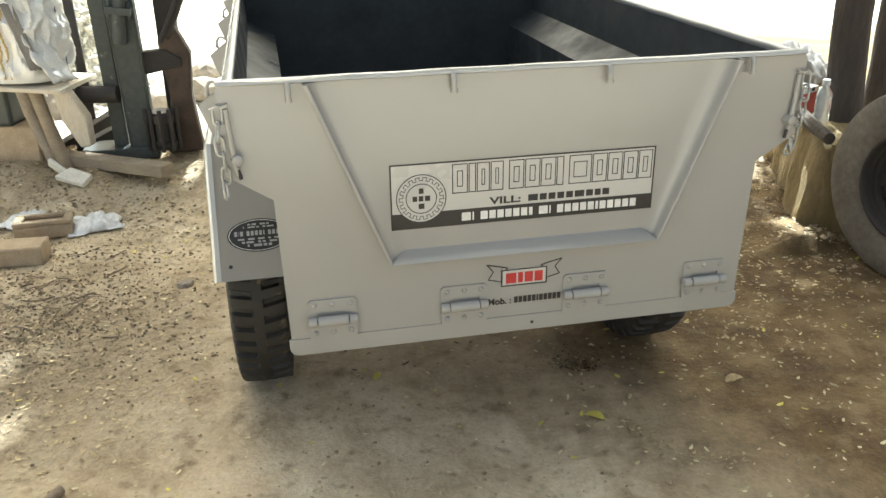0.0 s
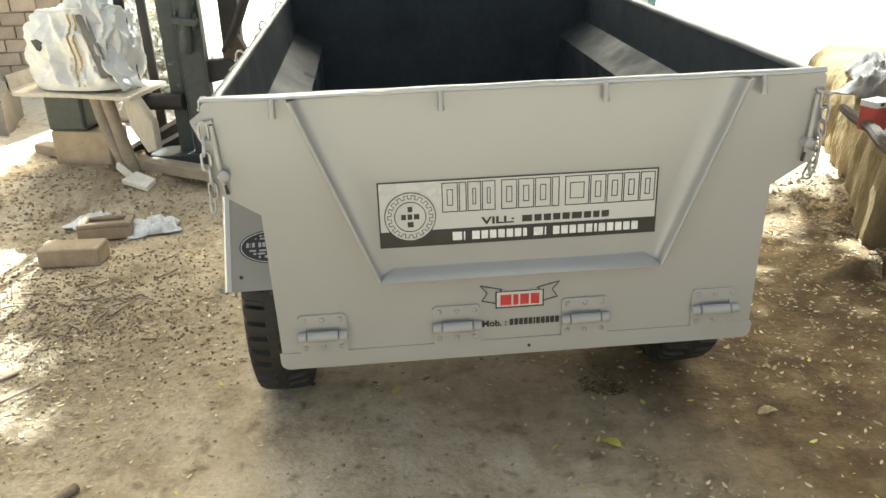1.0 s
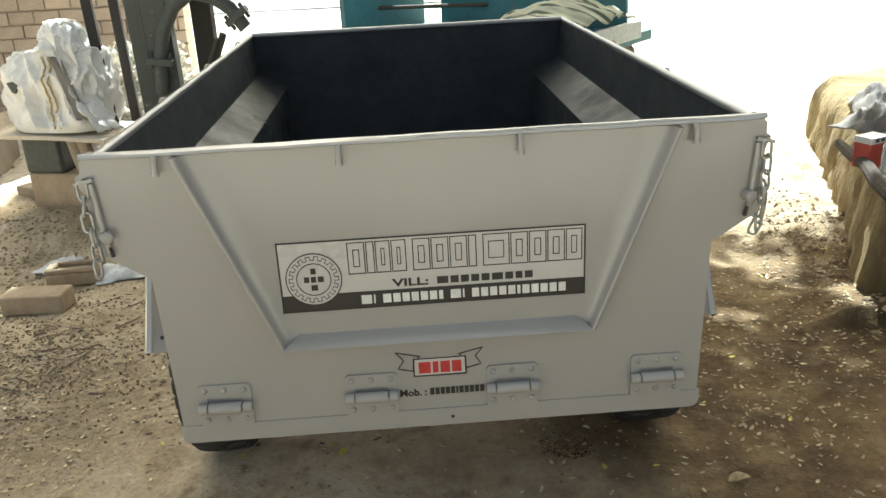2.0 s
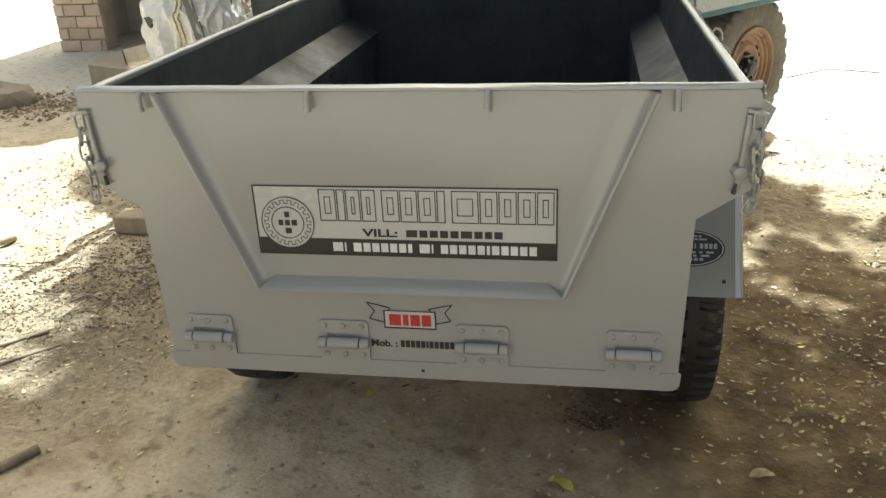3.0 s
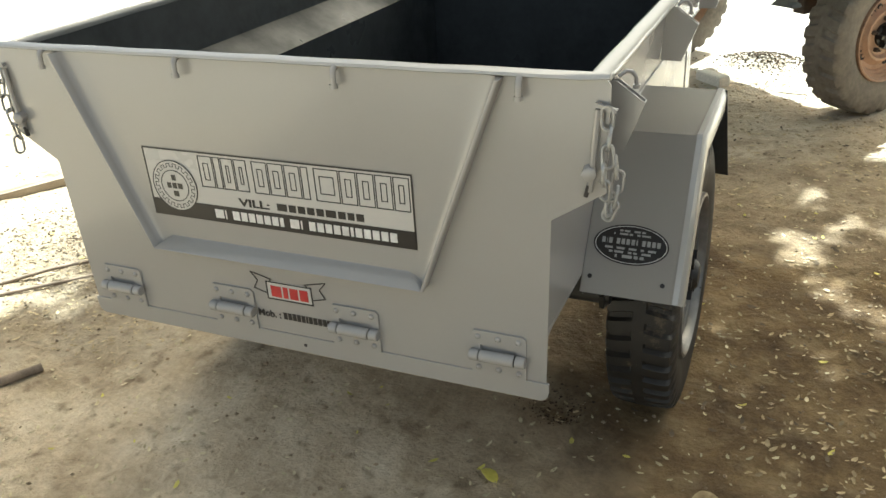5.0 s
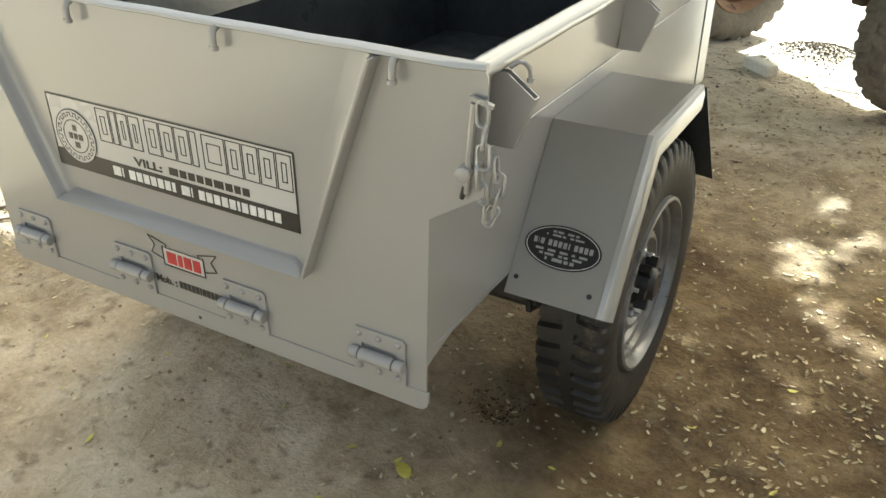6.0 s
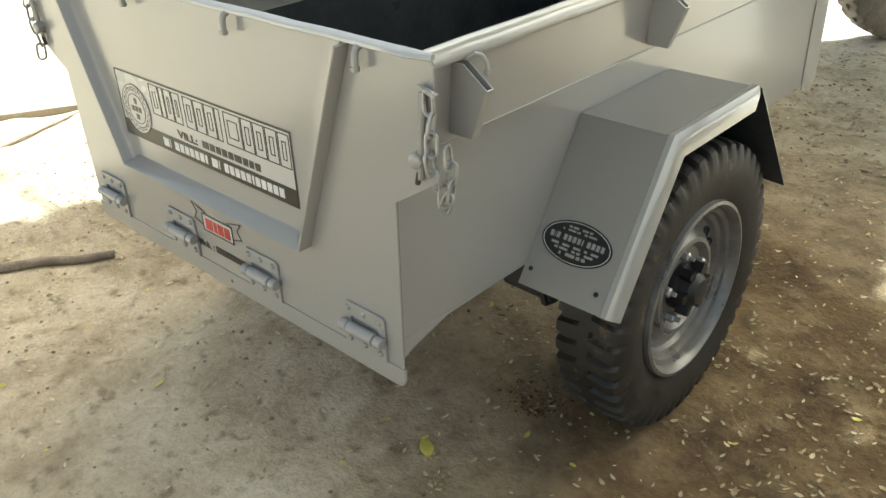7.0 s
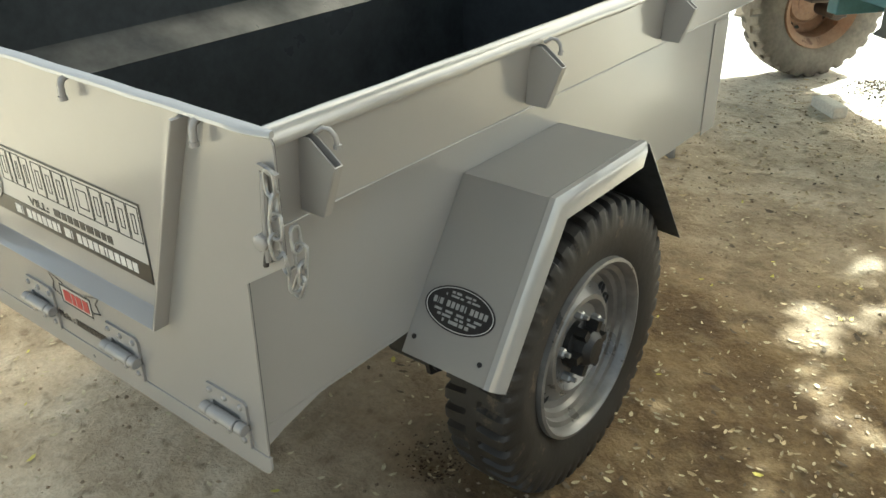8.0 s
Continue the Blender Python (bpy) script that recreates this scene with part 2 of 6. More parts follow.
def earth():
    """Pale dust over the yard, browner soil where the shade lies, darkened to paint that shade."""
    m, nt, b = shader("dry_earth", 0.95)
    broad = noise_node(nt, 0.9, 5, 0.6)
    mid = noise_node(nt, 3.4, 6, 0.66)
    grit = noise_node(nt, 60, 5, 0.75)
    crumbs = noise_node(nt, 15, 5, 0.66)
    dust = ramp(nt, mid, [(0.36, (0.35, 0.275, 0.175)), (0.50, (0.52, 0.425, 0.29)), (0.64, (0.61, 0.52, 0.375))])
    # browner soil, its tone lowered so that shade is in the colour
    shaded_soil = ramp(nt, mid, [(0.36, (0.078, 0.048, 0.020)), (0.50, (0.146, 0.095, 0.041)), (0.64, (0.225, 0.155, 0.073))])
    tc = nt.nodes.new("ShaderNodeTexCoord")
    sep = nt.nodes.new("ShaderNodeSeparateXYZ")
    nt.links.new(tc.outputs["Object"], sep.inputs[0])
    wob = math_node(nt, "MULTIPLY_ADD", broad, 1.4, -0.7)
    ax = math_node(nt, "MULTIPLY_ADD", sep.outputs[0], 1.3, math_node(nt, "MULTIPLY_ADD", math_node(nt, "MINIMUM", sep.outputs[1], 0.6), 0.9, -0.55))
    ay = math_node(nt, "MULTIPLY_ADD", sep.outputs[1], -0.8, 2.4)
    shaded_mask = math_node(nt, "ADD", math_node(nt, "MINIMUM", math_node(nt, "MINIMUM", ax, ay), 1.25), wob)
    # far dust whitened, so that sunlit glare is partly in the colour
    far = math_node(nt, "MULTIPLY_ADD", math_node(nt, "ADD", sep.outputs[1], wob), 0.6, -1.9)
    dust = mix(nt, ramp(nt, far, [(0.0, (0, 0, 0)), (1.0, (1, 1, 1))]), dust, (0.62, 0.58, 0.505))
    # unseen ground behind the camera, paled to whiten its bounce on the gate
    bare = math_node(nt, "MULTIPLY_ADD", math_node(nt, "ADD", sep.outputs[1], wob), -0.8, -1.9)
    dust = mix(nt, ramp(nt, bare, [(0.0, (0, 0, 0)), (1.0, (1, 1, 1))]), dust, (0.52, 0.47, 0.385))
    # the shaded ground before the sill is browned and darkened likewise
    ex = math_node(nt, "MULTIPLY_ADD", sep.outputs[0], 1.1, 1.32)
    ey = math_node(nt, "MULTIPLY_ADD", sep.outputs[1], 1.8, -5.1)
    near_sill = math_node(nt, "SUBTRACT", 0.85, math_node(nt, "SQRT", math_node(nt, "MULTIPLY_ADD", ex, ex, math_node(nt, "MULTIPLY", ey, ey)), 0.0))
    shaded_mask = math_node(nt, "MAXIMUM", shaded_mask, math_node(nt, "ADD", near_sill, wob))
    col = mix(nt, ramp(nt, shaded_mask, [(-0.0, (0, 0, 0)), (1.0, (1, 1, 1))]), dust, shaded_soil)
    # trodden humus, fine and dark, before the loose bricks
    hx = math_node(nt, "MULTIPLY_ADD", sep.outputs[0], 1.05, 1.2)
    hy = math_node(nt, "MULTIPLY_ADD", sep.outputs[1], 0.95, -0.95)
    humus = math_node(nt, "SUBTRACT", 1.0, math_node(nt, "SQRT", math_node(nt, "MULTIPLY_ADD", hx, hx, math_node(nt, "MULTIPLY", hy, hy)), 0.0))
    humus = math_node(nt, "MULTIPLY_ADD", wob, 0.8, humus)
    col = mix(nt, ramp(nt, humus, [(0.0, (0, 0, 0)), (0.8, (0.75,) * 3)]), col, ramp(nt, noise_node(nt, 26, 5, 0.7), [(0.35, (0.080, 0.062, 0.038)), (0.65, (0.25, 0.20, 0.13))]))
    col = mix(nt, ramp(nt, crumbs, [(0.55, (0, 0, 0)), (0.68, (0.72,) * 3)]), col, (0.14, 0.10, 0.055))
    col = mix(nt, 0.9, col, ramp(nt, grit, [(0.28, (0.76,) * 3), (0.72, (1.20,) * 3)]), "MULTIPLY")
    lumps = noise_node(nt, 9, 3, 0.5)
    col = mix(nt, ramp(nt, lumps, [(0.52, (0, 0, 0)), (0.64, (0.16,) * 3)]), col, (0.46, 0.36, 0.21))
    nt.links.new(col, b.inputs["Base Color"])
    rise = math_node(nt, "MULTIPLY_ADD", lumps, 1.4, math_node(nt, "MULTIPLY_ADD", grit, 0.30, crumbs))
    bump(nt, b, rise, 0.65, 0.026)
    return m


EARTH = earth()
# crumbs darker than the rest, for the hollow and the low far heap
DARKER_SOIL = surface("darker_soil_crumb", (0.04, 0.028, 0.016), (0.11, 0.075, 0.042), 20, 90, (0.9, 1.0), relief=0.5, depth=0.004, island=0.35)
HUMUS = surface("dark_soil_crumb", (0.11, 0.083, 0.053), (0.27, 0.215, 0.148), 20, 90, (0.9, 1.0), relief=0.5, depth=0.004, island=0.35)


# ---------------------------------------------------------------- mesh tools
class Shape:
    """Collects faces for one mesh."""

    def __init__(self):
        self.v, self.f, self.m = [], [], []

    def add(self, verts, faces, mat=0, at=None):
        n = len(self.v)
        self.v += [tuple(at @ Vector(p)) if at else tuple(p) for p in verts]
        self.f += [tuple(n + i for i in f) for f in faces]
        self.m += [mat] * len(faces)
        return self

    def box(self, c, s, mat=0, at=None, turn=None):
        x, y, z = (k / 2 for k in s)
        local = Matrix.Translation(c) @ (turn or Matrix())
        vs = [local @ Vector((a * x, b * y, d * z)) for d in (-1, 1) for b in (-1, 1) for a in (-1, 1)]
        fs = [(0, 2, 3, 1), (4, 5, 7, 6), (0, 1, 5, 4), (2, 6, 7, 3), (0, 4, 6, 2), (1, 3, 7, 5)]
        return self.add(vs, fs, mat, at)

    def prism(self, outline, lo, hi, plane="xz", mat=0, at=None):
        """An outline of (u, v) pulled along the third axis from lo to hi."""
        def place(u, v, w):
            return {"xz": (u, w, v), "xy": (u, v, w), "yz": (w, u, v)}[plane]
        n = len(outline)
        vs = [place(u, v, w) for w in (lo, hi) for u, v in outline]
        fs = [tuple(range(n)), tuple(range(2 * n - 1, n - 1, -1))]
        fs += [(i, n + i, n + (i + 1) % n, (i + 1) % n) for i in range(n)]
        return self.add(vs, fs, mat, at)

    def tube(self, path, radius, n=8, mat=0, at=None, closed=False):
        pts = [Vector(p) for p in path]
        rad = radius if isinstance(radius, (list, tuple)) else [radius] * len(pts)
        vs, fs = [], []
        side = None
        for i, p in enumerate(pts):
            a = pts[i - 1] if i or closed else p
            b = pts[(i + 1) % len(pts)] if i < len(pts) - 1 or closed else p
            d = (b - a).normalized()
            if side is None:
                side = d.orthogonal().normalized()
            side = (side - d * side.dot(d)).normalized()
            up = d.cross(side)
            for k in range(n):
                w = 2 * math.pi * k / n
                vs.append(p + (side * math.cos(w) + up * math.sin(w)) * rad[i])
        rings = len(pts)
        for i in range(rings if closed else rings - 1):
            for k in range(n):
                a, b = i * n, ((i + 1) % rings) * n
                fs.append((a + k, a + (k + 1) % n, b + (k + 1) % n, b + k))
        if not closed:
            fs += [tuple(range(n - 1, -1, -1)), tuple((rings - 1) * n + k for k in range(n))]
        return self.add(vs, fs, mat, at)

    def lathe(self, profile, n=48, mat=0, at=None, closed=False):
        """Turns (axial, radius) round the x axis."""
        vs, fs = [], []
        k = len(profile)
        for i in range(n):
            w = 2 * math.pi * i / n
            vs += [(a, r * math.cos(w), r * math.sin(w)) for a, r in profile]
        for i in range(n):
            j = (i + 1) % n
            for q in range(k if closed else k - 1):
                p = (q + 1) % k
                fs.append((i * k + q, i * k + p, j * k + p, j * k + q))
        return self.add(vs, fs, mat, at)

    def mesh(self, name, mats, smooth=35):
        me = bpy.data.meshes.new(name)
        me.from_pydata(self.v, [], self.f)
        for m in mats:
            me.materials.append(m)
        if len(mats) > 1:
            me.polygons.foreach_set("material_index", self.m)
        bm = bmesh.new()
        bm.from_mesh(me)
        bmesh.ops.recalc_face_normals(bm, faces=bm.faces)
        bm.to_mesh(me)
        bm.free()
        if smooth:
            me.shade_smooth()
            me.set_sharp_from_angle(angle=radians(smooth))
        me.update()
        return me


def part(name, shape, mats, parent=None, label="", bevel=0.0, smooth=35, at=None):
    """One mesh object, under a thing or a part where parent is given."""
    mats = mats if isinstance(mats, (list, tuple)) else [mats]
    me = shape if isinstance(shape, bpy.types.Mesh) else shape.mesh(name, mats, smooth)
    ob = new(name, me)
    if parent:
        ob.parent = parent
    if at:
        ob.matrix_basis = at
    if bevel:
        b = ob.modifiers.new("bevel", "BEVEL")
        b.width, b.segments, b.limit_method, b.angle_limit = bevel, 2, "ANGLE", radians(40)
    return tagged(ob, label)


def thing(name, m, label, category, group="", kind=""):
    ob = new(name)
    ob.empty_display_size = 0.1
    ob.matrix_basis = m
    return tagged(ob, label, category, group, kind)


def value_noise(x, y, seed):
    """Smooth noise of numpy arrays, from -1 to 1."""
    xi, yi = np.floor(x).astype(int), np.floor(y).astype(int)
    u, v = x - xi, y - yi
    u, v = u * u * (3 - 2 * u), v * v * (3 - 2 * v)

    def h(a, b):
        k = (a * 374761393 + b * 668265263 + seed * 982451653) & 0x7FFFFFFF
        k = ((k ^ (k >> 13)) * 1274126177) & 0x7FFFFFFF
        return ((k ^ (k >> 16)) & 0xFFFF) / 32767.5 - 1
    return (h(xi, yi) * (1 - u) + h(xi + 1, yi) * u) * (1 - v) + (h(xi, yi + 1) * (1 - u) + h(xi + 1, yi + 1) * u) * v


def ground_height(x, y):
    x, y = np.asarray(x, float), np.asarray(y, float)
    near = np.exp(-((x / 9) ** 2 + ((y - 1) / 9) ** 2))
    z = 0.012 * value_noise(x * 1.6, y * 1.6, 3) + near * (0.009 * value_noise(x * 6, y * 6, 5) + 0.007 * value_noise(x * 14, y * 14, 7))
    d = np.hypot(x - 0.685, y - 0.62)
    z += -0.06 * np.exp(-(d / 0.07) ** 2) + 0.012 * np.exp(-((d - 0.13) / 0.04) ** 2)
    # loose soil thrown up along the machine's sill and by the wall's foot
    z += 0.16 * np.exp(-(((x + 1.403) / 1.2) ** 4 + ((y - 3.063) / 0.68) ** 4)) * (1 + 0.25 * value_noise(x * 5, y * 5, 11))
    z += 0.04 * np.exp(-(((x - 2.02 - 0.34 * (y - 1.6)) / 0.22) ** 2)) * (y > 1.2) * (y < 4.1) * (1 + 0.8 * value_noise(x * 7, y * 7, 13))
    z += 0.07 * np.exp(-(((x - 0.86) / 0.24) ** 2 + ((y - 4.36) / 0.17) ** 2))
    for cx, cy in ((0.945, 0.81), (-0.36, 0.80), (1.45, 3.53), (0.25, 4.5)):
        z *= 1 - np.exp(-(((x - cx) / 0.22) ** 2 + ((y - cy) / 0.25) ** 2))
    return z


def gz(x, y):
    return float(ground_height(x, y))


# ---------------------------------------------------------------- ground
def build_ground():
    near = np.arange(-4.0, 4.001, 0.03)
    def spread(lo, hi):
        out = list(near[(near > lo) & (near < hi)])
        step, a, b = 0.05, out[0], out[-1]
        while b < 260:
            b += step
            out.append(b)
            a -= step
            out.insert(0, a)
            step *= 1.16
        return np.array(out)
    xs, ys = spread(-3.2, 3.2), spread(-3.0, 3.98) + 1.0
    gx, gy = np.meshgrid(xs, ys)
    verts = np.c_[gx.ravel(), gy.ravel(), ground_height(gx, gy).ravel()]
    w = len(xs)
    faces = [(j * w + i, j * w + i + 1, (j + 1) * w + i + 1, (j + 1) * w + i) for j in range(len(ys) - 1) for i in range(w - 1)]
    me = bpy.data.meshes.new("ground")
    me.from_pydata(verts.tolist(), [], faces)
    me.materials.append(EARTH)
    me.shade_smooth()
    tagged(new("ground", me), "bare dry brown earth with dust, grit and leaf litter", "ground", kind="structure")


build_ground()


# ---------------------------------------------------------------- the trailer
CX = 0.307
TRAILER = pose(CX, -0.006, 0, 0, 0, 1.0)
LEN, RIM_Z, HALF, LOW = 1.905, 1.112, 0.645, 0.506


def build_wheel(parent, at, out, rubber=RUBBER, paint=RIM, label="black treaded tyre on a silver steel rim", r=0.385, width=0.165, rim_r=0.214, lugs=34, hub=True):
    """A road wheel whose outer face looks along +x (out=1) or -x (out=-1) of its parent."""
    at = at @ (Matrix() if out > 0 else pose(0, 0, 0, 0, 0, 180))
    h = width / 2
    # pressed steel disc and stepped rim
    s = Shape()
    s.lathe([(h - 0.012, rim_r + 0.006), (h + 0.002, rim_r + 0.004), (h + 0.004, rim_r - 0.004), (h - 0.004, rim_r - 0.012), (h - 0.020, rim_r - 0.016),
             (h - 0.024, rim_r - 0.028), (h - 0.036, rim_r - 0.032), (h - 0.040, rim_r - 0.044), (h - 0.052, rim_r - 0.050), (h - 0.055, rim_r * 0.69),
             (h - 0.046, rim_r * 0.63), (h - 0.031, rim_r * 0.57), (h - 0.029, rim_r * 0.52), (h - 0.046, rim_r * 0.45), (h - 0.05, 0.0)], 64)
    s.lathe([(-h + 0.012, rim_r + 0.006), (-h, rim_r), (-h + 0.02, rim_r - 0.02), (-h + 0.05, rim_r - 0.05), (h - 0.054, rim_r - 0.055)], 64)
    rim = part("wheel", s, paint, parent, label, at=at)
    # tyre moulded in one piece: bar grooves run in from both shoulders to a middle rib
    half = [(0.62, rim_r - 0.004, 0), (0.86, rim_r + 0.004, 0), (1.00, rim_r + 0.030, 0), (1.06, rim_r + 0.075, 0), (1.06, r - 0.062, 0), (1.04, r - 0.042, 0.25), (1.00, r - 0.022, 0.8),
            (0.94, r - 0.009, 1.0), (0.82, r - 0.004, 1.0), (0.62, r - 0.002, 1.0), (0.42, r - 0.001, 1.0), (0.25, r, 0.9), (0.17, r, 0.0), (0.0, r, 0.0)]
    rows = half + [(-a, b, c) for a, b, c in reversed(half[:-1])]
    deep, count = 0.036 * r, max(lugs, 9) * 8
    vs, fs = [], []
    for i in range(count):
        for a, rad, g in rows:
            w = 2 * math.pi * (i + (2.2 * abs(a) + (4 if a < 0 else 0)) * (1 if lugs else 0)) / count
            low = deep * g * (1 if lugs and i % 8 in (1, 2, 3) else 0)
            vs.append((h * (a - (0.03 * g * (low > 0) * (1 if a > 0 else -1))), (rad - low) * math.cos(w), (rad - low) * math.sin(w)))
    k = len(rows)
    for i in range(count):
        j = (i + 1) % count
        fs += [(i * k + q, i * k + q + 1, j * k + q + 1, j * k + q) for q in range(k - 1)]
    t = Shape().add(vs, fs)
    tyre = part("tyre", t, rubber, rim)
    if hub:
        k = Shape()
        k.lathe([(h - 0.05, 0.060), (h - 0.034, 0.060), (h - 0.030, 0.054), (h - 0.028, 0.046), (h - 0.004, 0.044), (h + 0.004, 0.036), (h + 0.010, 0.03), (h + 0.012, 0.0)], 28)
        part("hub", k, GREASE, rim, "black greasy hub casting")
        ear = Shape().box((0, 0, 0), (0.030, 0.026, 0.020)).mesh("hub_ear", [GREASE], 0)
        for i in range(6):
            w = 2 * math.pi * i / 6
            part("hub_ear", ear, [], rim, at=pose(h - 0.016, 0.054 * math.cos(w), 0.054 * math.sin(w)) @ Matrix.Rotation(w, 4, "X"))
        nut = Shape()
        nut.lathe([(0, 0.012), (0.018, 0.012), (0.022, 0.009), (0.022, 0.006), (0.034, 0.006), (0.034, 0.0)], 6)
        nm = nut.mesh("nut", [STEEL if paint is RIM else RUST], 30)
        for i in range(5):
            w = 2 * math.pi * (i + 0.3) / 5
            part("nut", nm, [], rim, at=pose(h - 0.047, 0.082 * math.cos(w), 0.082 * math.sin(w)))
        # hand holes of the pressed disc: dark discs stand for the shade inside
        hole = Shape()
        hole.lathe([(0, 0.0), (0.0, 0.012), (0.006, 0.014), (0.0, 0.017)], 14)
        hm = hole.mesh("vent", [GREASE], 30)
        for i in range(8):
            w = 2 * math.pi * (i // 2) / 4 + (0.16 if i % 2 else -0.16) + 0.5
            part("vent_hole", hm, [], rim, at=pose(h - 0.0535, rim_r * 0.72 * math.cos(w) * 0.96, rim_r * 0.70 * math.sin(w) * 0.96))
    return rim


def offset_strip(shape, outer, inner, y0, y1, outer_mat=0, inner_mat=1):
    """A bent sheet: outer and inner section lines of (x, z) pulled along y."""
    n = len(outer)
    vs = [(x, y, z) for y in (y0, y1) for x, z in outer] + [(x, y, z) for y in (y0, y1) for x, z in inner]
    a, b, c, d = 0, n, 2 * n, 3 * n
    shape.add(vs, [], 0)
    base = len(shape.v) - len(vs)
    def put(f, m):
        shape.f.append(tuple(base + i for i in f))
        shape.m.append(m)
    for i in range(n - 1):
        put((a + i, a + i + 1, b + i + 1, b + i), outer_mat)
        put((c + i, d + i, d + i + 1, c + i + 1), inner_mat)
        put((a + i, c + i, c + i + 1, a + i + 1), outer_mat)
        put((b + i, b + i + 1, d + i + 1, d + i), outer_mat)
    put((a, b, d, c), outer_mat)
    put((a + n - 1, c + n - 1, d + n - 1, b + n - 1), outer_mat)


def link_mesh(L=0.038, W=0.0185, r=0.0028):
    pts = []
    for k in range(16):
        w = 2 * math.pi * k / 16
        pts.append((W / 2 * math.cos(w), 0, (L - W) / 2 * (1 if math.sin(w) > 0 else -1) * (abs(math.sin(w)) > 1e-6) + W / 2 * math.sin(w)))
    return Shape().tube(pts, r, 6, closed=True).mesh("link", [STEEL], 60)


def bar_row(parent, mat, x0, x1, z0, z1, y, widths, gap=0.22, at=None):
    """A row of plain bars as wide as the characters they stand for; 0 is a blank."""
    unit = (x1 - x0) / sum(w or 0.55 for w in widths)
    x = x0
    for w in widths:
        if w:
            part("bar", Shape().box((x + unit * w * 0.5, y, (z0 + z1) / 2), (unit * (w - gap), 0.0006, z1 - z0), 0, at), mat, parent, smooth=0)
        x += unit * (w or 0.55)


def frame_bars(shape, x0, x1, z0, z1, y, line, depth=0.0006):
    for c, s in (((x0 + x1) / 2, z0, x1 - x0, line), ((x0 + x1) / 2, z1, x1 - x0, line)), ((x0, (z0 + z1) / 2, line, z1 - z0 + line), (x1, (z0 + z1) / 2, line, z1 - z0 + line)):
        for cx, cz, sx, sz in (c, s):
            shape.box((cx, y, cz), (sx, depth, sz))


def ring_bars(x0, x1, z0, z1, y, line, depth=0.0006):
    """A flat rectangular outline as one closed ring."""
    k = line / 2
    vs = [(a, y + d, b) for d in (-depth / 2, depth / 2) for e in (k, -k) for a, b in ((x0 - e, z0 - e), (x1 + e, z0 - e), (x1 + e, z1 + e), (x0 - e, z1 + e))]
    fs = []
    for i in range(4):
        j = (i + 1) % 4
        fs += [(i, j, 4 + j, 4 + i), (8 + i, 12 + i, 12 + j, 8 + j), (i, 8 + i, 8 + j, j), (4 + i, 4 + j, 12 + j, 12 + i)]
    return Shape().add(vs, fs)


def text(name, words, size, parent, x, y, z, mat, squeeze=1.0):
    cu = bpy.data.curves.new(name, "FONT")
    cu.body, cu.size, cu.extrude, cu.offset = words, size, 0.0003, size * 0.03
    cu.materials.append(mat)
    ob = new(name, cu)
    ob.parent = parent
    ob.matrix_basis = pose(x, y, z, 90, 0, 0) @ Matrix.Diagonal((squeeze, 1, 1, 1))
    return ob


